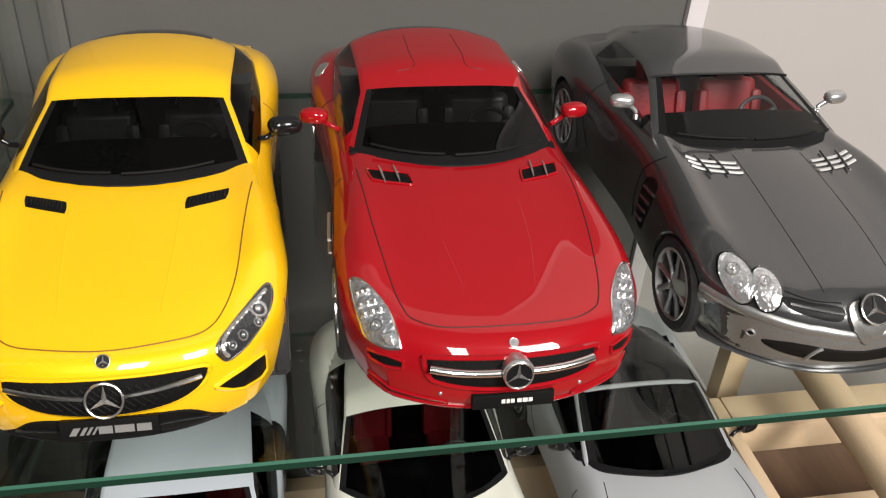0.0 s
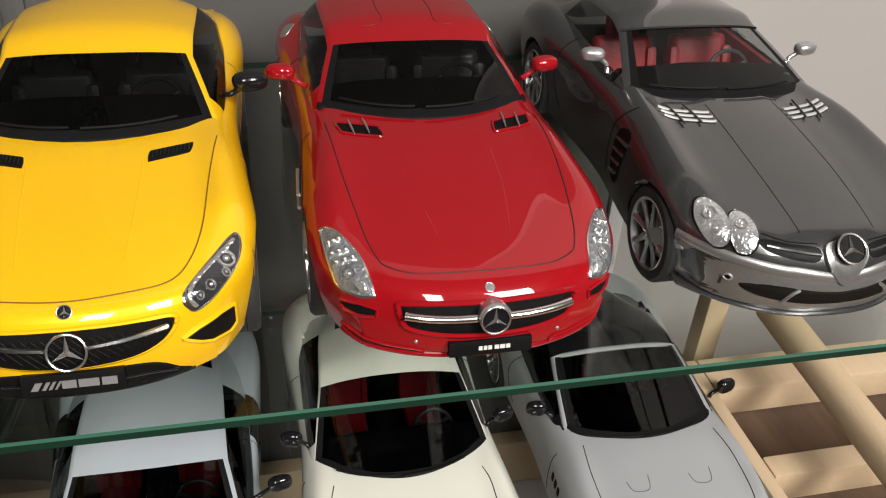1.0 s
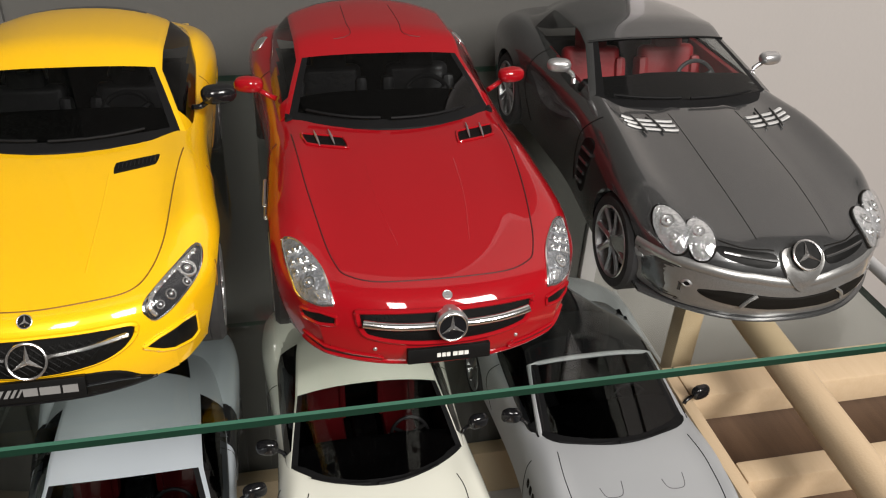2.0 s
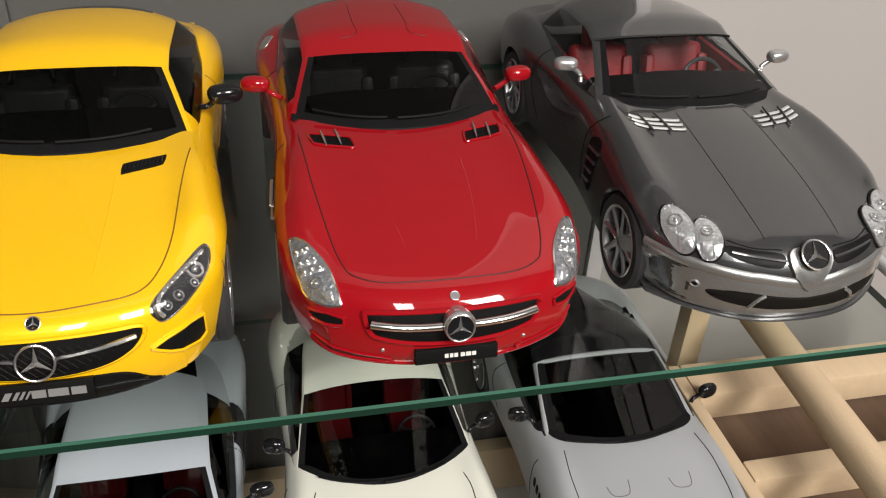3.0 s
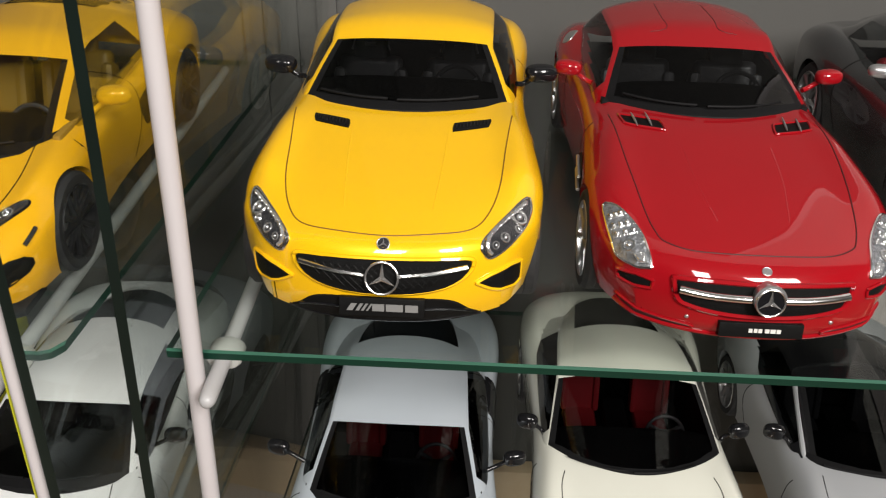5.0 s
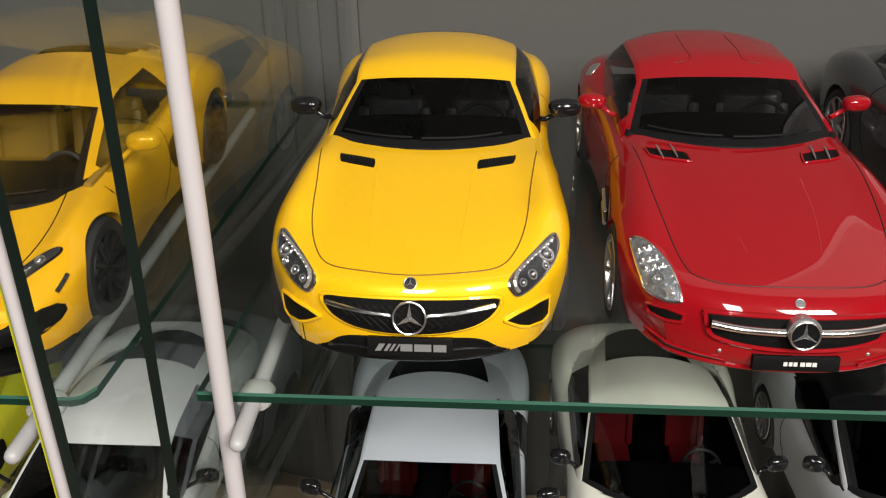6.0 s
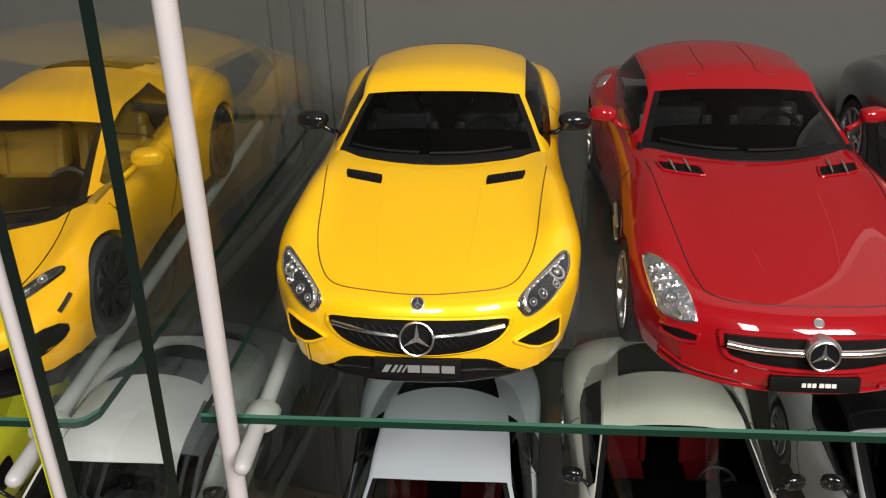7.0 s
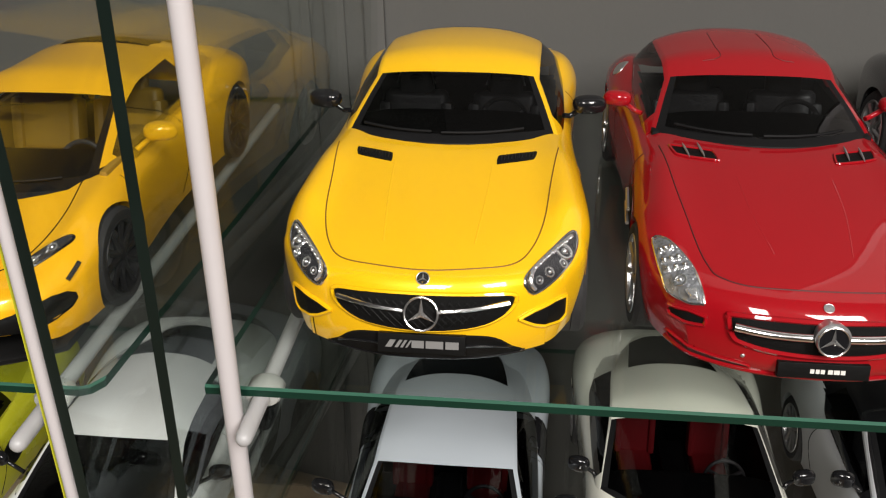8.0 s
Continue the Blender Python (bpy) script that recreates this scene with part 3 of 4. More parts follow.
def cabin_spec(y0, y2, y3, y4, z0, z2, zr, z3, z4, x0, x2, x3, x4, sweep, head_sweep, belt, wide, **more):
    return dict(y0=y0, y2=y2, y3=y3, y4=y4, z0=z0, z2=z2, zr=zr, z3=z3, z4=z4, x0=x0, x2=x2, x3=x3, x4=x4, sweep=sweep, head_sweep=head_sweep, belt_z=profile(*belt), belt_x=profile(*wide), **more)


def grand_tourer_detail(root, tree, c):
    grille = [(-0.52, 0.63), (-0.49, 0.675), (-0.25, 0.69), (0, 0.692), (0.25, 0.69), (0.49, 0.675), (0.52, 0.63), (0.46, 0.56), (0.31, 0.505), (0, 0.48), (-0.31, 0.505), (-0.46, 0.56)]
    gr = inset(root, tree, "grille", "front", grille, M_MESH, c["paint"], 0.034, 0.016)
    for k in range(-17, 18):
        for lean in (1, -1):
            x0 = 0.045 * k
            run = [(x0 + lean * (z - 0.59), z) for z in np.linspace(0.485, 0.685, 9)]
            run = [(x, z) for x, z in run if abs(x) < 0.49 and 0.492 + 0.16 * (x / 0.5) ** 2 < z < 0.682 - 0.03 * (x / 0.5) ** 2]
            if len(run) > 2:
                part("mesh_wire", line_bm(tree, "front", run[::max(1, len(run) - 1)], 0.003, 0.035, n=2, sides=4), M_MATT, gr, scale=S)
    for s in (1, -1):
        part("chrome_bar", line_bm(tree, "front", [(s * 0.10, 0.615), (s * 0.28, 0.63), (s * 0.47, 0.648)], 0.014, 0.056), M_CHROME, gr, scale=S)
    p, n = onto(tree, "front", 0, 0.605, 0.06)
    star_badge(root, p, 0.094, 22, M_BADGE)
    p, n = onto(tree, "top", 0, 0.095, 0.006)
    star_badge(root, p, 0.036, 45, M_SILVER, "hood_badge", M_BLACK)
    for v, q in sides_of(crisp([(0.54, 0.512), (0.625, 0.545), (0.74, 0.565), (0.815, 0.545), (0.815, 0.405), (0.775, 0.385), (0.63, 0.45)]), "front"):
        inset(root, tree, "side_intake", v, q, M_MESH, c["paint"], 0.008, 0.012, 5)
    for v, q in sides_of([(0.842, 0.835), (0.866, 0.72), (0.825, 0.54), (0.73, 0.345), (0.63, 0.222), (0.585, 0.235), (0.567, 0.315), (0.63, 0.455), (0.725, 0.635)], "high"):
        s = 1 if q[0][0] > 0 else -1
        lamp = headlamp(root, tree, v, q, M_LAMP_DARK, [(s * 0.785, 0.61, 0.046), (s * 0.78, 0.50, 0.024), (s * 0.70, 0.40, 0.028), (s * 0.645, 0.325, 0.022)], M_CHROME, n=4)
        part("light_strip", line_bm(tree, v, [(s * 0.825, 0.77), (s * 0.735, 0.615), (s * 0.645, 0.455), (s * 0.60, 0.36), (s * 0.595, 0.29), (s * 0.62, 0.255)], 0.013, 0.022), M_LAMP_BOWL, lamp, scale=S)
        for k in range(9):
            f = k / 8
            p = onto(tree, v, s * (0.815 - 0.195 * f), 0.735 - 0.335 * f, 0.03)[0]
            part("light_bead", ball_bm(p, (0.012, 0.012, 0.012), None, 8, 6), M_CHROME, lamp, scale=S)
    for v, q in sides_of(crisp([(0.625, 1.505), (0.605, 1.385), (0.35, 1.28), (0.355, 1.40)]), "top"):
        ve = inset(root, tree, "hood_vent", v, q, M_MATT, None, 0.008, n=2)
        s = 1 if q[0][0] > 0 else -1
        for k in range(10):
            x = s * (0.38 + 0.0235 * k)
            part("slat", line_bm(tree, v, [(x, 1.318 + 0.0095 * k), (x + s * 0.003, 1.388 + 0.0095 * k)], 0.006, 0.009, n=2), M_BLACK, ve, scale=S)
    half = [(0.765, 1.56), (0.715, 1.10), (0.675, 0.69), (0.605, 0.42), (0.50, 0.262), (0.30, 0.192), (0, 0.156)]
    shut_shade_lines(root, tree, [("top", half + [(-x, y) for x, y in half[-2::-1]])], mat=M_LINE_AMBER)
    for s in ("left", "right"):
        shut_shade_lines(root, tree, [(s, [(0.62, 0.70), (0.60, 0.60), (0.56, 0.40)]), (s, [(1.5, 0.85), (1.55, 0.5), (1.62, 0.25)]), (s, [(2.9, 0.9), (3.0, 0.6), (2.85, 0.3)])], mat=M_LINE_AMBER)
        inset(root, tree, "side_vent", s, [(1.36, 0.62), (1.52, 0.64), (1.50, 0.44), (1.38, 0.42)], M_MATT, None, 0.006)
    low = [(-0.57, 0.275), (-0.52, 0.33), (-0.42, 0.415), (-0.26, 0.448), (0, 0.448), (0.26, 0.448), (0.42, 0.415), (0.52, 0.33), (0.57, 0.275), (0.3, 0.27), (0, 0.27), (-0.3, 0.27)]
    part("lower_intake", patch_bm(tree, "front", low, 0.012, -0.006, 4), M_MATT, root, "black lower intake", scale=S)
    part("intake_blade", line_bm(tree, "front", [(-0.5, 0.335), (-0.3, 0.375), (0.3, 0.375), (0.5, 0.335)], 0.008, 0.016), M_BLACK, root, scale=S)
    splitter(root, c, 0.262, 0.288, -0.012, 0.585, M_BLACK, depth=0.2)
    for s in (1, -1):
        part("hood_crease", line_bm(tree, "top", [(s * 0.33, 1.3), (s * 0.31, 0.9), (s * 0.27, 0.4)], 0.02, -0.0185, sides=10), c["paint"], root, scale=S)
    number_plate(root, tree, 0, 0.405, 0.50, 0.115, 0.03, [(-0.175, 0.035, 0.6), (-0.13, 0.02, 0.6), (-0.10, 0.016, 0.6), (-0.072, 0.012, 0.6), (-0.02, 0.07, 0.0), (0.075, 0.10, 0.0), (0.175, 0.075, 0.0)], -14, 0.38, M_PRINT)


def gullwing_detail(root, tree, c):
    grille = [(-0.515, 0.575), (-0.49, 0.598), (-0.25, 0.612), (0, 0.612), (0.25, 0.612), (0.49, 0.598), (0.515, 0.575), (0.485, 0.48), (0.42, 0.45), (0.24, 0.428), (0, 0.42), (-0.24, 0.428), (-0.42, 0.45), (-0.485, 0.48)]
    gr = inset(root, tree, "grille", "front", grille, M_MESH, c["paint"], 0.012, 0.018)
    for s in (1, -1):
        part("chrome_bar", line_bm(tree, "front", [(s * 0.09, 0.540), (s * 0.3, 0.540), (s * 0.475, 0.545)], 0.030, 0.026, sides=12, flat=0.8), M_CHROME, gr, scale=S)
    p, n = onto(tree, "front", 0, 0.545, 0.07)
    bm = bmesh.new()
    bmesh.ops.create_cone(bm, cap_ends=True, segments=28, radius1=0.080, radius2=0.093, depth=0.10, matrix=Matrix.Translation(p + Vector((0, 0.05, 0))) @ pose(0, 0, 0, 80))
    part("badge_barrel", bm, M_SILVER, gr, scale=S)
    star_badge(root, p + Vector((0, -0.012, 0)), 0.082, 12, M_BADGE, "grille_badge", M_BLACK)
    p, n = onto(tree, "top", 0, 0.11, 0.006)
    star_badge(root, p, 0.027, 60, M_SILVER, "hood_badge", M_SILVER)
    for v, q in sides_of([(0.88, 0.84), (0.82, 0.825), (0.755, 0.715), (0.69, 0.55), (0.66, 0.40), (0.638, 0.215), (0.655, 0.205), (0.72, 0.225), (0.815, 0.33), (0.845, 0.46), (0.87, 0.63)], "high"):
        s = 1 if q[0][0] > 0 else -1
        lamp = headlamp(root, tree, v, q, M_LAMP_GREY, [(s * 0.755, 0.41, 0.034)], M_CHROME, n=3)
        for k, b in enumerate((0.70, 0.60, 0.52)):
            bar = [(s * (0.775 - 0.035 * k), b), (s * (0.855 - 0.012 * k), b - 0.03)]
            part("reflector_step", line_bm(tree, v, bar, 0.016, 0.020, n=4, flat=0.6), M_LAMP_BOWL, lamp, scale=S)
            for f in (0.15, 0.5, 0.85):
                a = [u + (w - u) * f for u, w in zip(*bar)]
                part("lamp_bulb", ball_bm(onto(tree, v, a[0], a[1] + 0.03, 0.022)[0], (0.016, 0.016, 0.014), None, 8, 6), M_CHROME, lamp, scale=S)
        part("reflector_plate", patch_bm(tree, v, crisp([(s * 0.672, 0.335), (s * 0.735, 0.33), (s * 0.70, 0.25), (s * 0.655, 0.24)]), 0.03, 0.01, 3), M_LAMP_BOWL, lamp, scale=S)
    for v, q in sides_of(crisp([(0.625, 0.545), (0.715, 0.55), (0.815, 0.525), (0.80, 0.47), (0.72, 0.475), (0.63, 0.495)]), "front"):
        inset(root, tree, "side_intake", v, q, M_MATT, c["paint"], 0.004, 0.012, n=3)
    for v, q in sides_of([(0.40, 0.318), (0.55, 0.325), (0.72, 0.335), (0.80, 0.345), (0.77, 0.30), (0.62, 0.282), (0.40, 0.288)], "front"):
        inset(root, tree, "lower_intake", v, q, M_LINE_RED, c["paint"], 0.004, 0.010, 5)
        s = 1 if q[0][0] > 0 else -1
        part("parking_sensor", ball_bm(onto(tree, v, s * 0.42, 0.372, 0.002)[0], (0.013, 0.008, 0.013), None, 8, 6), M_SILVER, root, scale=S)
    for v, q in sides_of(crisp([(0.68, 1.74), (0.655, 1.58), (0.38, 1.485), (0.40, 1.63)]), "top"):
        s = 1 if q[0][0] > 0 else -1
        ve = inset(root, tree, "hood_vent", v, q, M_MESH, c["paint"], 0.004, 0.010, 3)
        for x in (0.47, 0.57):
            part("fin", line_bm(tree, v, [(s * x, 1.53), (s * (x + 0.02), 1.74)], [0.003, 0.008, 0.008, 0.003], 0.016, n=3), M_SILVER, ve, scale=S)
    half = [(0.745, 1.76), (0.71, 1.15), (0.65, 0.63), (0.60, 0.41), (0.54, 0.315), (0.36, 0.236), (0, 0.214)]
    shut_shade_lines(root, tree, [("top", half + [(-x, y) for x, y in half[-2::-1]])], mat=M_LINE_RED)
    for s in (1, -1):
        part("hood_crease", line_bm(tree, "top", [(s * 0.30, 1.3), (s * 0.28, 0.9), (s * 0.22, 0.5)], 0.016, -0.0146, sides=8), c["paint"], root, scale=S)
    for s in ("left", "right"):
        inset(root, tree, "side_vent", s, [(1.36, 0.66), (1.62, 0.68), (1.60, 0.44), (1.38, 0.42)], M_MATT, None, 0.006)
        for k in (0, 1):
            part("fin", line_bm(tree, s, [(1.34, 0.61 - 0.1 * k), (1.66, 0.62 - 0.1 * k)], 0.014, 0.02, n=3), M_SILVER, root, scale=S)
        shut_shade_lines(root, tree, [(s, [(1.75, 0.85), (1.78, 0.5), (1.85, 0.25)]), (s, [(2.95, 0.9), (3.02, 0.6), (2.9, 0.3)])], mat=M_LINE_RED)
        inset(root, tree, "fuel_cap", s, [(3.45, 0.90), (3.55, 0.96), (3.65, 0.90), (3.55, 0.84)], M_SILVER, None, 0.006)
    rt = c["roof_tree"]
    for s in (1, -1):
        shut_shade_lines(root, rt, [("top", [(s * 0.20, 3.4), (s * 0.21, 2.95), (s * 0.20, 2.76), (s * 0.25, 2.70), (s * 0.34, 2.69)])], 0.004, mat=M_LINE_RED)
    part("front_lip", line_bm(tree, "front", [(-0.80, 0.285), (-0.5, 0.272), (-0.2, 0.268), (0.2, 0.268), (0.5, 0.272), (0.80, 0.285)], 0.016, 0.002, sides=8), c["paint"], root, scale=S)
    number_plate(root, tree, 0, 0.345, 0.49, 0.092, 0.016, [(-0.062, 0.022, 0.0), (-0.033, 0.020, 0.0), (-0.006, 0.022, 0.0), (0.034, 0.026, 0.0), (0.068, 0.030, 0.0), (0.101, 0.024, 0.0)], -12, 0.26, M_WHITE_PRINT)


def roadster_detail(root, tree, c):
    for s in (1, -1):
        outer = [(0.812, 0.755), (0.765, 0.795), (0.70, 0.735), (0.655, 0.60), (0.66, 0.44), (0.69, 0.315), (0.745, 0.32), (0.80, 0.44), (0.83, 0.60)]
        inner = [(0.645, 0.585), (0.59, 0.615), (0.535, 0.55), (0.515, 0.42), (0.535, 0.29), (0.58, 0.21), (0.64, 0.235), (0.672, 0.34), (0.672, 0.47)]
        for q, bulbs in ((inner, ((0.60, 0.47, 0.034), (0.60, 0.34, 0.022))), (outer, ((0.75, 0.62, 0.040), (0.735, 0.47, 0.026)))):
            headlamp(root, tree, "high", [(s * x, b) for x, b in q], M_LAMP_BOWL, [(s * x, b, r) for x, b, r in bulbs], M_LINE, 0.03)
        inset(root, tree, "grille_slot", "front", [(s * 0.17, 0.675), (s * 0.36, 0.69), (s * 0.52, 0.692), (s * 0.52, 0.655), (s * 0.42, 0.625), (s * 0.20, 0.605)], M_MATT, None, 0.004)
        part("slot_bar", line_bm(tree, "front", [(s * 0.17, 0.645), (s * 0.34, 0.658), (s * 0.49, 0.668)], 0.010, 0.010, n=4), c["paint"], root, scale=S)
        inset(root, tree, "fog_lamp", "front", [(s * 0.645, 0.42), (s * 0.667, 0.44), (s * 0.69, 0.42), (s * 0.667, 0.40)], M_MATT, M_SILVER, 0.012, 0.009, 4)
        for k in range(3):
            y = 1.44 + 0.062 * k
            part("hood_gill", line_bm(tree, "top", [(s * 0.30, y - 0.06), (s * 0.50, y - 0.01), (s * 0.66, y + 0.05)], 0.017, 0.006, flat=0.5), M_GILL, root, scale=S)
        for x in (0.42, 0.55):
            part("fin", line_bm(tree, "top", [(s * x, 1.37), (s * (x + 0.03), 1.63)], 0.009, 0.018, n=3), c["paint"], root, scale=S)
        # Thin dark lines draw the shade along the hood ridge's step; no joint there.
        shut_shade_lines(root, tree, [("top", [(s * 0.262, 0.22), (s * 0.282, 0.8), (s * 0.275, 1.62)])], 0.003)
        shut_shade_lines(root, tree, [("top", [(s * 0.18, 0.135), (s * 0.36, 0.18), (s * 0.50, 0.27)])], 0.006)
    # Skirt, vanes, bead and shield carry the nose's reflections as lighter paint.
    skirt = [(-0.90, 0.53), (-0.45, 0.53), (0, 0.50), (0.45, 0.53), (0.90, 0.53), (0.88, 0.27), (0.45, 0.25), (0, 0.25), (-0.45, 0.25), (-0.88, 0.27)]
    part("bumper_skirt", patch_bm(tree, "front", skirt, 0.010, 0.0), M_SHEEN_GUN, root, "gunmetal bumper skirt, lightened for reflections", scale=S)
    part("lower_intake", patch_bm(tree, "front", [(-0.63, 0.395), (-0.55, 0.425), (-0.38, 0.44), (0, 0.41), (0.38, 0.44), (0.55, 0.425), (0.63, 0.395), (0.55, 0.35), (0.3, 0.325), (0, 0.315), (-0.3, 0.325), (-0.55, 0.35)], 0.016, 0.0), M_LINE, root, scale=S)
    for s in (1, -1):
        part("intake_vane", line_bm(tree, "front", [(s * 0.36, 0.335), (s * 0.33, 0.39), (s * 0.28, 0.43)], 0.014, 0.018, n=4), M_SHEEN_GUN, root, scale=S)
    part("bumper_bead", line_bm(tree, "front", [(-0.90, 0.555), (-0.6, 0.55), (-0.3, 0.535), (0, 0.50), (0.3, 0.535), (0.6, 0.55), (0.90, 0.555)], 0.05, -0.034, sides=12), M_SHEEN_GUN, root, scale=S)
    nose = crisp([(-0.145, 0.70), (0.145, 0.70), (0.155, 0.61), (0.0, 0.425), (-0.155, 0.61)], 0.22)
    part("nose_shield", patch_bm(tree, "front", nose, 0.03, -0.01, 4), M_SHEEN_GUN, root, scale=S)
    p, n = onto(tree, "top", 0, 0.085, 0.062)
    star_badge(root, p, 0.096, 48, M_BADGE, "grille_badge", M_MATT)
    for s in ("left", "right"):
        for k in range(4):
            part("side_gill", line_bm(tree, s, [(1.42 + 0.05 * k, 0.74 - 0.10 * k), (1.62 + 0.03 * k, 0.71 - 0.10 * k)], 0.016, 0.012, n=3), c["paint"], root, scale=S)
        inset(root, tree, "side_vent", s, [(1.42, 0.80), (1.66, 0.76), (1.74, 0.36), (1.56, 0.36)], M_MATT, None, 0.006)
        inset(root, tree, "side_marker", s, [(0.50, 0.47), (0.58, 0.50), (0.66, 0.47), (0.58, 0.44)], M_SILVER, None, 0.008)
        shut_shade_lines(root, tree, [(s, [(1.62, 0.95), (1.80, 0.7), (1.86, 0.3)]), (s, [(3.0, 0.95), (3.1, 0.6), (2.95, 0.3)])])
    g = c["cabin"]
    head = [(g["x2"] * u, g["y2"] + g["head_sweep"] * abs(u) ** 2.2, g["z2"] - 0.045 * abs(u) ** 2.6 + 0.004) for u in [k / 8 for k in range(-8, 9)]]
    part("roof_seam", tube_bm(head, 0.010, 6), M_MATT, root, scale=S)
    splitter(root, c, 0.215, 0.238, 0.012, 0.88, c["paint"])


def wedge_detail(root, tree, c):
    for v, q in sides_of([(0.80, 0.74), (0.80, 0.66), (0.66, 0.42), (0.55, 0.30), (0.55, 0.38), (0.68, 0.62)], "high"):
        s = 1 if q[0][0] > 0 else -1
        headlamp(root, tree, v, q, M_LAMP_DARK, [(s * 0.72, 0.60, 0.03), (s * 0.64, 0.46, 0.025)], M_BLACK)
    for v, q in sides_of([(0.30, 0.30), (0.80, 0.46), (0.86, 0.32), (0.50, 0.22)], "front"):
        inset(root, tree, "front_intake", v, q, M_MATT, None, 0.006, n=4)
    for s in (1, -1):
        shut_shade_lines(root, tree, [("top", [(s * 0.62, 1.25), (s * 0.66, 0.85), (s * 0.55, 0.45), (s * 0.3, 0.25)])])
    for s in ("left", "right"):
        inset(root, tree, "side_intake", s, [(2.45, 0.62), (2.75, 0.68), (2.75, 0.45), (2.55, 0.38)], M_MATT, None, 0.006)
        shut_shade_lines(root, tree, [(s, [(1.35, 0.85), (1.38, 0.5), (1.42, 0.2)]), (s, [(2.4, 0.9), (2.45, 0.5), (2.3, 0.2)])])
        part("side_marker", line_bm(tree, s, [(0.42, 0.50), (0.54, 0.56)], 0.016, 0.006, n=3), M_LAMP_DARK, root, scale=S)
    if c.get("hatch"):
        for a, b in ((3.08, 3.30), (3.36, 3.58)):
            part("roof_hatch", patch_bm(c["roof_tree"], "top", crisp([(-0.40, a), (0.40, a), (0.36, b), (-0.36, b)]), 0.006, 0.001, 3), M_LINE, root, "dark louvred engine hatch", scale=S)
    splitter(root, c, 0.09, 0.14, 0.03, 0.85, M_MATT)


def coupe_detail(root, tree, c):
    inset(root, tree, "grille", "front", [(-0.42, 0.55), (0, 0.60), (0.42, 0.55), (0.36, 0.34), (0, 0.32), (-0.36, 0.34)], M_MESH, M_CHROME, 0.005, 0.014)
    for v, q in sides_of([(0.80, 0.90), (0.86, 0.72), (0.74, 0.44), (0.62, 0.42), (0.66, 0.64)], "high"):
        s = 1 if q[0][0] > 0 else -1
        headlamp(root, tree, v, q, M_LAMP_BOWL, [(s * 0.75, 0.66, 0.05)], M_BLACK)
    half = [(0.66, c["cabin"]["y0"] + 0.08), (0.70, 1.2), (0.66, 0.7), (0.4, 0.42), (0, 0.36)]
    shut_shade_lines(root, tree, [("top", half + [(-x, y) for x, y in half[-2::-1]])])
    for s in c.get("scoops", ()):
        part("hood_scoop", line_bm(tree, "top", [(s * 0.30 - 0.11, 1.12), (s * 0.30 - 0.07, 1.02), (s * 0.30 + 0.07, 1.02), (s * 0.30 + 0.11, 1.16)], 0.004, 0.0), M_LINE_GREY, root, scale=S)
    for s in ("left", "right"):
        shut_shade_lines(root, tree, [(s, [(1.6, 0.85), (1.65, 0.5), (1.7, 0.25)]), (s, [(2.9, 0.9), (3.0, 0.6), (2.85, 0.3)])])
        for k in range(3):
            inset(root, tree, "side_slot", s, [(1.30 + 0.09 * k, 0.70), (1.35 + 0.09 * k, 0.70), (1.36 + 0.09 * k, 0.60), (1.31 + 0.09 * k, 0.60)], M_LINE, None, 0.006, n=2)
    if c.get("roof_paint"):
        g = c["cabin"]
        head = [(g["x2"] * u, g["y2"] + g["head_sweep"] * abs(u) ** 2.2, g["z2"] - 0.07 * abs(u) ** 2.6 + 0.008) for u in [k / 8 for k in range(-8, 9)]]
        foot = (g["x0"], g["y0"] + g["sweep"], g["z0"] - 0.05)
        arch = [(-foot[0], foot[1], foot[2])] + head + [foot]
        part("screen_frame", tube_bm(arch, 0.026, 8), c["paint"], root, "satin grey windscreen frame", scale=S)
    splitter(root, c, 0.11, 0.16, 0.02, 0.80, M_MATT)


def mid_engine_detail(root, tree, c):
    wedge_detail(root, tree, c)
    if c.get("blade"):
        for s in ("left", "right"):
            part("side_blade", patch_bm(tree, s, [(2.5, 0.92), (2.95, 0.98), (2.85, 0.6), (2.7, 0.25), (2.5, 0.3)], 0.02, -0.004), M_BLACK, root, scale=S)


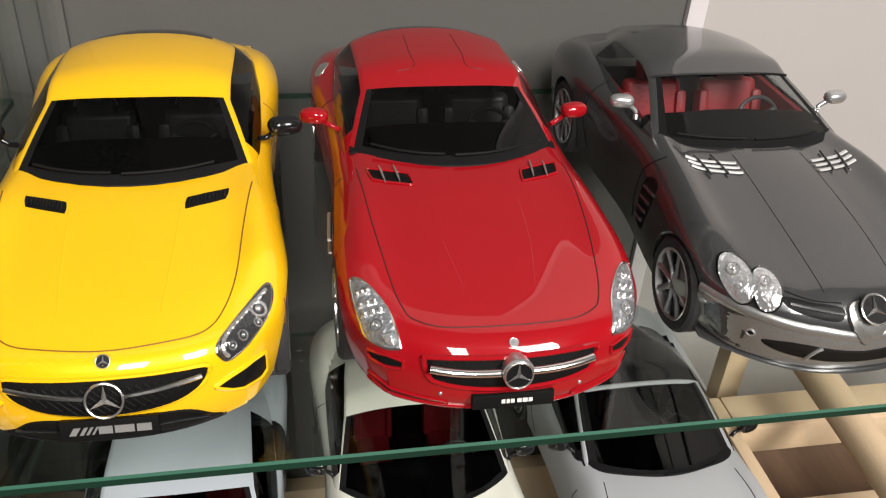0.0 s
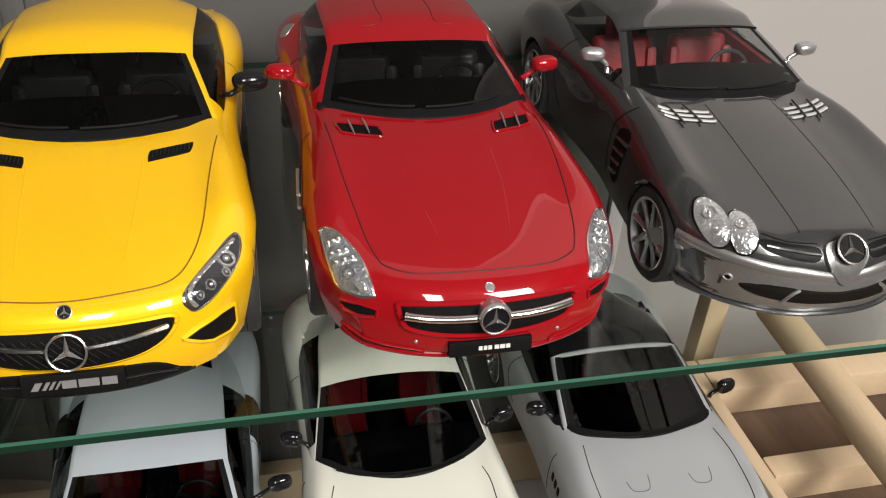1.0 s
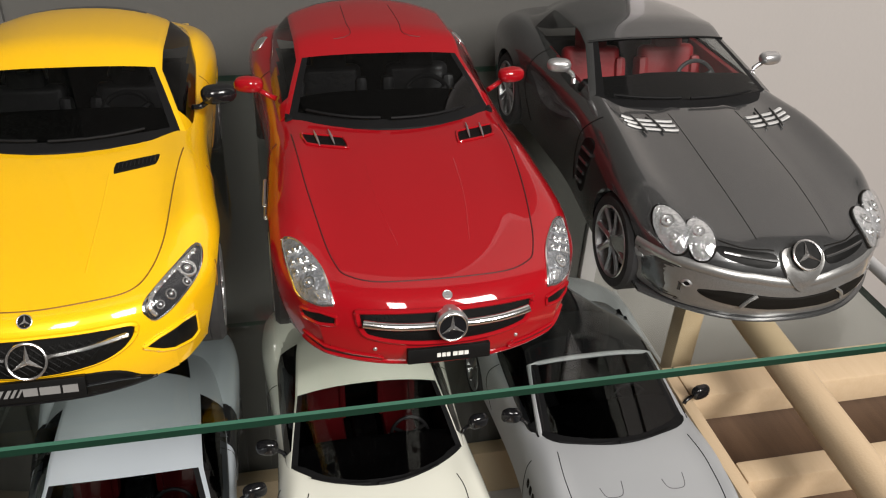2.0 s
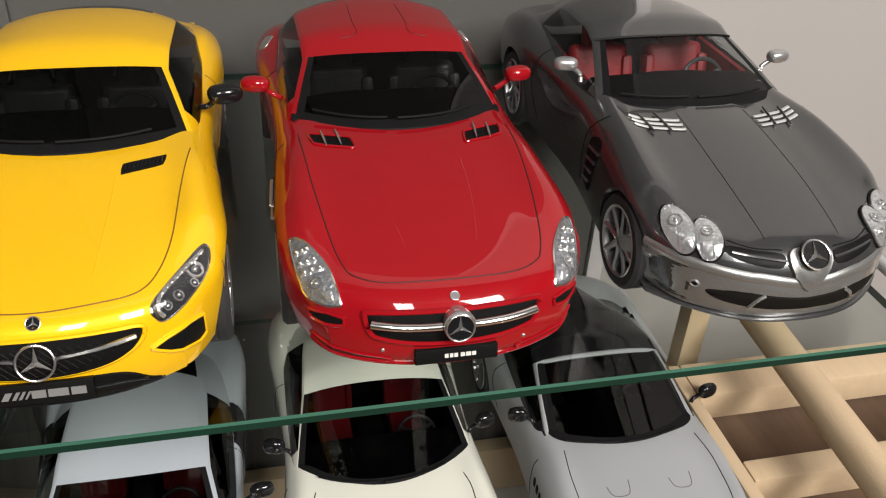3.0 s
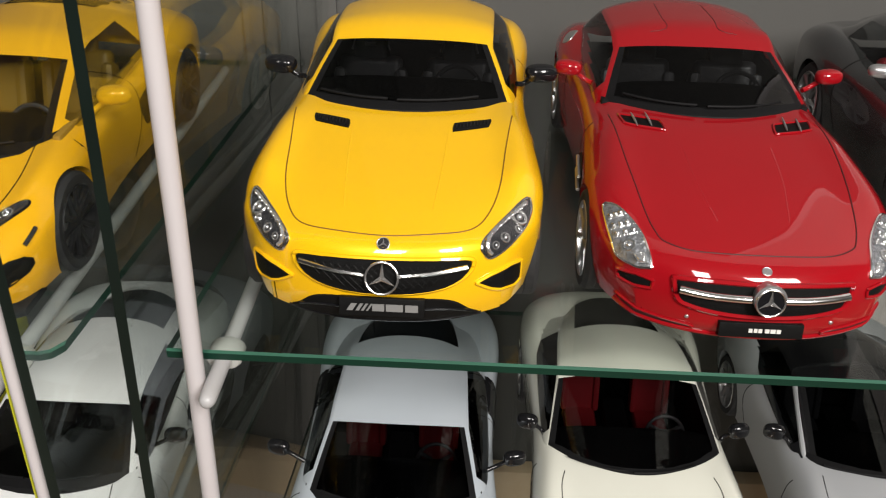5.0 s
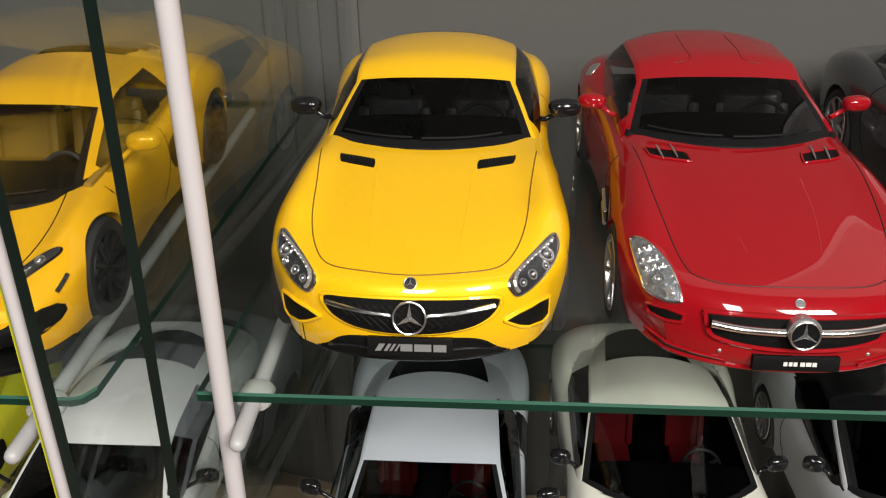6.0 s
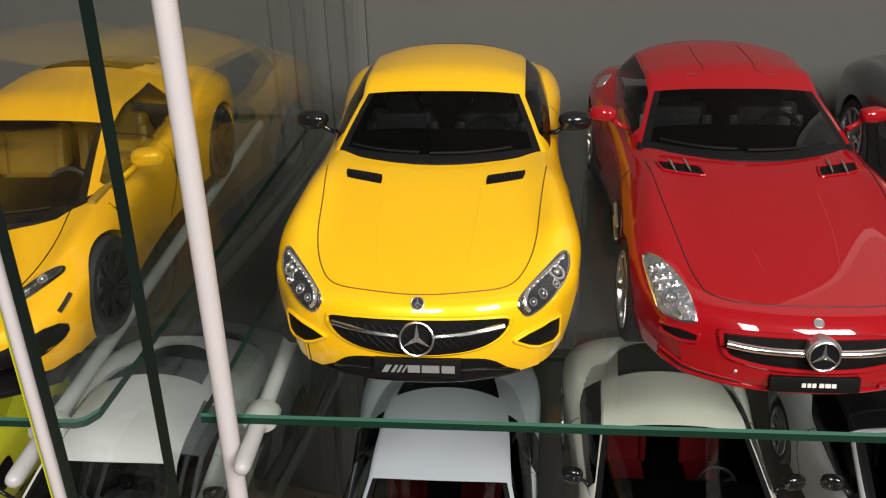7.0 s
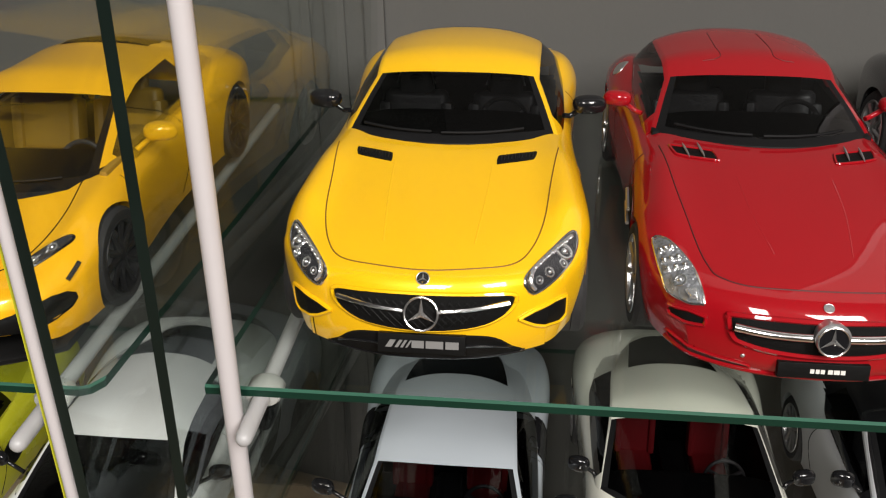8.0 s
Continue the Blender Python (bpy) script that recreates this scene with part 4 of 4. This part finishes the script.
GT = dict(L=4.55, W=0.972, paint=M_YELLOW, glass=M_TINT, seats=M_LEATHER, rim=M_RIM, mirror_paint=M_BLACK,
          top=profile((0, 0.45), (0.012, 0.58), (0.03, 0.665), (0.06, 0.73), (0.10, 0.765), (0.25, 0.80), (0.5, 0.845), (1.0, 0.91), (1.55, 0.965), (2.4, 0.98), (3.2, 0.98), (4.0, 0.95), (4.4, 0.86), (4.55, 0.7)),
          low=profile((0, 0.45), (0.012, 0.36), (0.03, 0.30), (0.07, 0.268), (0.45, 0.25), (0.62, 0.14), (4.2, 0.15), (4.45, 0.3), (4.55, 0.7)), chin=0.268,
          wide=profile((0, 0.72), (0.12, 0.84), (0.45, 0.96), (0.9, 1.0), (1.4, 0.965), (2.2, 0.92), (2.9, 0.95), (3.6, 1.0), (4.2, 0.95), (4.55, 0.8)),
          waist=profile((0, 0.6), (4.5, 0.6)), crest=profile((0, 0), (0.3, 0), (0.85, 0.085), (1.25, 0.075), (2.0, 0.02), (2.9, 0.02), (3.5, 0.08), (4.2, 0.0)),
          crest_at=0.85, square=0.54, bow=0.42, bow_rear=0.3, seat_trim=True, seat_set=0.02, axles=(0.86, 3.49), wheel_r=0.345, tyre_w=0.27, arch=0.375, mirror=(1.0, 2.22, 1.04), detail=grand_tourer_detail,
          cabin=cabin_spec(1.55, 2.32, 3.40, 4.4, 0.975, 1.235, 1.315, 1.27, 0.96, 0.77, 0.60, 0.62, 0.50, 0.30, 0.06, ((1.5, 0.93), (2.5, 0.965), (3.5, 0.98), (4.3, 0.94)), ((1.5, 0.78), (2.5, 0.83), (3.4, 0.82), (4.3, 0.72)), pillar=0.965))
SLS = dict(GT, seat_trim=False, L=4.64, mirror_size=0.85, paint=M_RED, mirror_paint=M_RED, twin=False, spokes=7, axles=(0.95, 3.63), bow=0.40,
           top=profile((0, 0.36), (0.015, 0.50), (0.045, 0.595), (0.09, 0.655), (0.16, 0.695), (0.5, 0.78), (1.1, 0.88), (1.7, 0.945), (2.6, 0.97), (3.6, 0.95), (4.3, 0.86), (4.64, 0.62)),
           low=profile((0, 0.36), (0.015, 0.295), (0.045, 0.265), (0.5, 0.235), (0.65, 0.14), (4.3, 0.16), (4.5, 0.3), (4.64, 0.62)),
           crest=profile((0, 0), (0.3, 0), (0.85, 0.055), (1.3, 0.055), (2.0, 0.01), (2.9, 0.02), (3.6, 0.07), (4.3, 0.0)), W=0.975, square=0.58, crest_at=0.82, chin=0.262,
           mirror=(1.0, 2.34, 1.05), detail=gullwing_detail, side_glass=M_CLEAR,
           cabin=cabin_spec(1.69, 2.50, 3.50, 4.4, 0.955, 1.195, 1.285, 1.265, 0.90, 0.77, 0.615, 0.62, 0.50, 0.36, 0.06, ((1.7, 0.92), (2.6, 0.95), (3.5, 0.96), (4.3, 0.9)), ((1.7, 0.78), (2.6, 0.83), (3.5, 0.80), (4.3, 0.7)), pillar=0.965))
SLR = dict(GT, seat_trim=False, seat_set=0.16, L=4.66, mirror_size=0.78, W=0.955, paint=M_GUN, mirror_paint=M_SILVER, glass=M_CLEAR, seats=M_RED_LEATHER, trim=M_RED_LEATHER, spokes=8, axles=(0.88, 3.58), bow=0.55, bow_rear=0.3,
           top=profile((0, 0.40), (0.02, 0.545), (0.06, 0.63), (0.13, 0.692), (0.35, 0.757), (0.9, 0.86), (1.65, 0.945), (2.6, 0.97), (3.6, 0.96), (4.3, 0.9), (4.66, 0.65)),
           low=profile((0, 0.40), (0.015, 0.32), (0.05, 0.26), (0.1, 0.235), (0.45, 0.215), (0.6, 0.13), (4.3, 0.16), (4.5, 0.3), (4.66, 0.65)),
           wide=profile((0, 0.74), (0.12, 0.86), (0.45, 0.96), (0.9, 1.0), (1.4, 0.97), (2.2, 0.90), (2.9, 0.94), (3.6, 1.0), (4.2, 0.95), (4.66, 0.8)),
           crest=profile((0, 0), (0.3, 0), (0.8, 0.08), (1.3, 0.085), (2.0, 0.05), (2.9, 0.03), (3.6, 0.07), (4.3, 0.0)), mirror=(0.93, 2.30, 1.09), ridge=0.018, square=0.49, chin=0.235, detail=roadster_detail,
           cabin=cabin_spec(1.68, 2.50, 3.40, 4.4, 0.965, 1.215, 1.29, 1.26, 0.94, 0.79, 0.60, 0.58, 0.46, 0.24, 0.06, ((1.7, 0.92), (2.6, 0.95), (3.5, 0.98), (4.3, 0.93)), ((1.7, 0.80), (2.6, 0.81), (3.5, 0.78), (4.3, 0.7))))
WEDGE = dict(GT, seat_trim=False, seat_set=0.28, L=4.46, W=0.96, paint=M_AMBER, mirror_paint=M_AMBER, seats=M_TAN, trim=M_TAN, glass=M_CLEAR, rim=M_RIM_DARK, spokes=10, axles=(1.0, 3.55), bow=0.36, square=0.52,
             top=profile((0, 0.36), (0.03, 0.45), (0.10, 0.52), (0.3, 0.58), (0.7, 0.68), (1.2, 0.80), (2.0, 0.88), (3.0, 0.92), (3.8, 0.92), (4.3, 0.86), (4.46, 0.62)),
             low=profile((0, 0.36), (0.03, 0.25), (0.10, 0.16), (0.3, 0.12), (4.1, 0.15), (4.35, 0.3), (4.46, 0.62)),
             crest=profile((0, 0), (0.3, 0.02), (0.85, 0.08), (1.2, 0.05), (2.0, 0.0), (2.9, 0.02), (3.5, 0.05), (4.2, 0.0)), mirror=(1.02, 1.72, 0.98), detail=wedge_detail,
             cabin=cabin_spec(0.98, 2.05, 3.15, 4.25, 0.80, 1.125, 1.215, 1.215, 0.96, 0.76, 0.58, 0.56, 0.44, 0.26, 0.06, ((1.0, 0.78), (2.0, 0.86), (3.0, 0.92), (4.0, 0.9)), ((1.0, 0.80), (2.0, 0.84), (3.0, 0.82), (4.0, 0.7)), window_end=1.9), hatch=True)
MID = dict(WEDGE, hatch=False, mirror_dims=(0.105, 0.055, 0.075), seat_width=0.66, paint=M_PALE, mirror_paint=M_BLACK, seats=M_RED_LEATHER, trim=M_CABIN, glass=M_DARK_GLASS, detail=mid_engine_detail, blade=True, mirror=(1.06, 1.72, 1.02),
           top=profile((0, 0.42), (0.03, 0.55), (0.10, 0.62), (0.3, 0.67), (0.7, 0.76), (1.2, 0.86), (2.0, 0.92), (3.0, 0.95), (3.8, 0.95), (4.3, 0.9), (4.46, 0.65)),
           low=profile((0, 0.42), (0.03, 0.28), (0.10, 0.18), (0.3, 0.13), (4.1, 0.15), (4.35, 0.3), (4.46, 0.65)),
           cabin=cabin_spec(1.12, 1.92, 3.10, 4.1, 0.89, 1.17, 1.24, 1.20, 0.97, 0.76, 0.62, 0.58, 0.47, 0.22, 0.05, ((1.0, 0.85), (2.0, 0.90), (3.0, 0.95), (4.0, 0.93)), ((1.0, 0.80), (2.0, 0.84), (3.0, 0.80), (4.0, 0.7)), window_end=1.9, rear_cut=0.93, pillar=0.97))
COUPE = dict(GT, seat_trim=False, seat_set=0.16, mirror_dims=(0.10, 0.055, 0.080), seat_width=0.66, paint=M_CREAM, glass=M_SMOKE, mirror_paint=M_BLACK, seats=M_RED_LEATHER, detail=coupe_detail, bow=0.36, mirror=(0.98, 1.93, 1.06),
             cabin=cabin_spec(1.35, 2.46, 3.2, 4.2, 0.94, 1.22, 1.28, 1.23, 0.96, 0.81, 0.67, 0.60, 0.45, 0.31, -0.04, ((1.3, 0.92), (2.5, 0.965), (3.5, 0.98), (4.3, 0.94)), ((1.3, 0.82), (2.5, 0.84), (3.4, 0.82), (4.3, 0.72)), pillar=0.995))
SPIDER = dict(COUPE, paint=M_SATIN, roof_paint=M_BLACK, seats=M_LEATHER, glass=M_DARK_GLASS, scoops=(1, -1), mirror=(0.99, 2.0, 1.06),
              cabin=cabin_spec(1.49, 2.54, 3.2, 4.2, 0.94, 1.21, 1.27, 1.22, 0.96, 0.76, 0.65, 0.60, 0.45, 0.20, 0.02, ((1.3, 0.92), (2.5, 0.965), (3.5, 0.98), (4.3, 0.94)), ((1.3, 0.80), (2.5, 0.84), (3.4, 0.82), (4.3, 0.72))))

UP, LOW = 1.0, 0.817

# ---- the cabinet ----
SHELF_T = 0.0035


def prism_bm(plan, z0, z1, lean=0.0):
    """An upright prism over a plan; lean: how far it goes to the right per metre of height."""
    bm = bmesh.new()
    lo, hi = [[bm.verts.new((x + lean * (z - 1.0), y, z)) for x, y in plan] for z in (z0, z1)]
    bm.faces.new(lo[::-1]), bm.faces.new(hi)
    for i in range(len(plan)):
        bm.faces.new((lo[i], lo[(i + 1) % len(plan)], hi[(i + 1) % len(plan)], hi[i]))
    return bm


def glass_shelf(plan, z, label):
    bm = prism_bm(plan, z - SHELF_T, z)
    bm.normal_update()
    rim = [e for e in bm.edges if all(v.co.z > z - 0.0005 for v in e.verts) and any(f.normal.y < -0.5 for f in e.link_faces)]
    bmesh.ops.bevel(bm, geom=rim, offset=0.0008, segments=1, affect="EDGES")
    bm.normal_update()
    root = tagged(new("glass_shelf", None), label, "shelf", "glass shelves")
    kinds = {"pane": lambda n: abs(n.z) > 0.9, "polished_edge": lambda n: abs(n.z) <= 0.3, "bevel": lambda n: 0.3 < n.z <= 0.9}
    for name, mat in (("pane", M_SHELF_PANE), ("polished_edge", M_EDGE), ("bevel", M_BEVEL)):
        b = bm.copy()
        bmesh.ops.delete(b, geom=[f for f in b.faces if not kinds[name](f.normal)], context="FACES")
        ob = part(name, b, mat, root, smooth=False)
        ob.visible_shadow = False
    bm.free()
    return root


OURS = [(-0.074, 0.109), (0.308, 0.109), (0.308, 0.392), (-0.055, 0.392)]
NEXT = [(-0.60, 0.104), (-0.116, 0.104), (-0.1125, 0.1055), (-0.1095, 0.110), (-0.091, 0.392), (-0.60, 0.392)]
glass_shelf(OURS, UP, "clear glass shelf with a polished green front edge")
glass_shelf(OURS, LOW, "lower clear glass shelf with a green edge")
glass_shelf(NEXT, UP, "clear glass shelf of the neighbouring cabinet")
glass_shelf(NEXT, LOW, "lower clear glass shelf of the neighbouring cabinet")


def cabinet(label, sides, seals, x0, x1):
    """Glass sides with seal strips on a plinth; sides are (front x, front y, back x, lean)."""
    root = tagged(new("glass_cabinet", None), label, "cabinet", "glass cabinets")
    for xf, yf, xb, lean in sides:
        h = 0.0019
        bm = prism_bm([(xf - h, yf), (xf + h, yf), (xb + h, 0.394), (xb - h, 0.394)], 0.10, 1.75, lean)
        bm.normal_update()
        for f in bm.faces:
            f.material_index = 0 if abs(f.normal.x) > 0.9 else 1
        ob = part("glass_side", bm, [M_PANE, M_SIDE_EDGE], root, "clear glass side with a dark green front edge", smooth=False)
        ob.visible_shadow = False
    for x, y, lean, r in seals:
        bm = tube_bm([(x + lean * (z - 1.0), y, z) for z in (0.10, 0.60, 1.0, 1.40, 1.75)], r, 16)
        part("seal_strip", bm, M_SEAL, root, "white plastic seal strip")
    if x0 < -0.5:
        part("edge_band", prism_bm([(-0.1190, 0.0868), (-0.1186, 0.0868), (-0.1186, 0.0880), (-0.1190, 0.0880)], 0.10, 1.75, 0.04), M_LIME, root, "thin yellow edge band")
    part("plinth", box_bm(x0, x1, 0.10, 0.394, 0.0, 0.10, 0.002), M_SEAL, root)
    part("bottom_board", box_bm(x0, x1, 0.11, 0.394, 0.600, 0.615, 0.002), M_SEAL, root)
    part("back_board", box_bm(x0, x1, 0.380, 0.394, 0.615, 0.665, 0.002), M_PINE, root)


cabinet("tall glass display cabinet with white seal strips", [(-0.0855, 0.104, -0.064, 0.045)], [(-0.063, 0.104, 0.03, 0.0032)], -0.06, 0.285)
cabinet("neighbouring glass display cabinet with white seal strips", [(-0.1125, 0.088, -0.088, 0.04)], [(-0.1166, 0.088, 0.04, 0.0019)], -0.62, -0.10)


def shelf_rod(x, z, y0, y1, label):
    root = tagged(new("shelf_rod", None), label, "shelf support", "shelf supports")
    tip = [(y0, 0.0010), (y0 + 0.0008, 0.0022), (y0 + 0.0025, 0.0028), (y0 + 0.006, 0.0029), (y0 + 0.018, 0.0029)]
    path = [(x, y, z) for y, r in tip] + [(x, y1, z)]
    part("rod", tube_bm(path, [r for y, r in tip] + [0.0027], 16), M_ROD, root)
    yc = y0 + 0.027
    part("collar", tube_bm([(x, yc - 0.004, z), (x, yc - 0.003, z), (x, yc + 0.004, z), (x, yc + 0.005, z)], [0.0056, 0.0064, 0.0064, 0.0056], 14, None, 0.7), M_COLLAR, root, "milky plastic collar")
    return root


for z in (UP, LOW):
    shelf_rod(-0.0565, z - SHELF_T - 0.0046, 0.091, 0.395, "white rod with a milky collar under the glass shelf")
    shelf_rod(-0.1285, z - SHELF_T - 0.0046, 0.082, 0.395, "white rod with a milky collar under the neighbouring shelf")
    shelf_rod(0.333, z - SHELF_T - 0.0046, 0.091, 0.395, "white rod with a milky collar under the glass shelf")

tagged(part("wall_back", box_bm(-2.0, 2.5, 0.404, 0.46, 0.0, 2.6), M_WALL, smooth=False), "pale plastered wall behind the cabinets", "wall", "", "structure")
# Stretch of back wall behind the cabinets, its shade put into the colour.
tagged(part("shaded_wall_panel", box_bm(-0.62, 0.301, 0.3955, 0.4035, 0.0, 1.75, 0.001), M_SHADED_PANEL, smooth=False), "grey panel behind the glass cabinets, darkened for the shade there", "panel", "", "structure")
for x in (-0.062, -0.086, -0.107, 0.307):
    tagged(part("back_post", box_bm(x - 0.006, x + 0.006, 0.3915, 0.3952 if x < 0.3 else 0.4035, 0.0, 1.75, 0.001), M_SHADED_PANEL if x < 0.3 else M_SEAL), "slim pale post against the wall", "post", "back posts")


# ---- the wooden rack beside the lower shelf ----
def rack():
    root = tagged(new("wooden_rack", None), "pale pine rack with a round rail and brown boards", "rack")
    T = 0.87
    part("side_rail", box_bm(0.290, 0.298, 0.02, 0.245, T - 0.03, T, 0.002), M_PINE, root)
    part("cross_beam", box_bm(0.2982, 0.60, 0.218, 0.245, T - 0.02, T, 0.002), M_PINE, root)
    part("cross_beam", box_bm(0.2982, 0.60, 0.156, 0.170, T - 0.02, T, 0.002), M_PINE, root)
    part("cross_beam", box_bm(0.2982, 0.60, 0.104, 0.118, T - 0.02, T, 0.002), M_PINE, root)
    part("upright", box_bm(0.309, 0.323, 0.262, 0.275, 0.60, 0.90, 0.002), M_PINE, root)
    part("round_rail", tube_bm([(0.3415, 0.25, 0.9), (0.3355, 0.12, 0.9), (0.3305, 0.01, 0.9)], 0.0097, 20), M_PINE, root)
    part("brown_board", box_bm(0.2982, 0.60, 0.02, 0.245, T - 0.05, T - 0.04, 0.001), M_WALNUT, root)


rack()

# ---- the room behind the camera: added unseen, its plaster dark to dim reflections ----
tagged(part("floor", box_bm(-2.0, 2.5, -3.0, 0.46, -0.06, 0.0), M_FLOOR, smooth=False), "brown wooden floor of the room", "floor", "", "structure")
tagged(part("ceiling", box_bm(-2.0, 2.5, -3.0, 0.46, 2.6, 2.66), M_DARK_ROOM, smooth=False), "plain ceiling out of view, kept dark to dim reflections", "ceiling", "", "structure")
tagged(part("wall_front", box_bm(-2.0, 2.5, -3.06, -3.0, 0.0, 2.6), M_DARK_ROOM, smooth=False), "unseen plain wall behind the camera, kept dark to dim reflections", "wall", "", "structure")
tagged(part("wall_left", box_bm(-2.06, -2.0, -3.0, 0.46, 0.0, 2.6), M_DARK_ROOM, smooth=False), "unseen plain side wall, kept dark to dim reflections", "wall", "", "structure")
tagged(part("wall_right", box_bm(2.5, 2.56, -3.0, 0.46, 0.0, 2.6), M_DARK_ROOM, smooth=False), "unseen plain side wall, kept dark to dim reflections", "wall", "", "structure")

car("yellow_model_car", "glossy yellow model sports car with black mirrors on the glass shelf", GT, (0.0004, 0.1097, UP))
car("red_model_car", "glossy red model sports car with black cabin on the glass shelf", SLS, (0.1235, 0.110, UP))
car("grey_model_car", "dark grey metallic model car with red seats on glass shelf", SLR, (0.2525, 0.115, UP), -0.4)
car("amber_model_car", "yellow wedge-shaped model sports car with black wheels behind glass", WEDGE, (-0.172, 0.104, UP))
car("silver_model_car", "pale silver model coupe with black side blades on the lower shelf", MID, (-0.003, 0.095, LOW))
car("cream_model_car", "cream white model coupe with red seats on the lower shelf", COUPE, (0.1175, 0.108, LOW))
car("satin_model_car", "satin grey model roadster with black mirrors on the lower shelf", SPIDER, (0.2455, 0.105, LOW), 0.0)
car("white_model_car", "white model sports car behind the glass panes on the lower shelf", dict(MID, paint=M_WHITE_PAINT, blade=False, seats=M_LEATHER), (-0.174, 0.100, LOW))
car("lime_model_car", "lime yellow model sports car on the lower shelf", dict(MID, paint=M_LIME, blade=False, seats=M_LEATHER), (-0.30, 0.085, LOW))
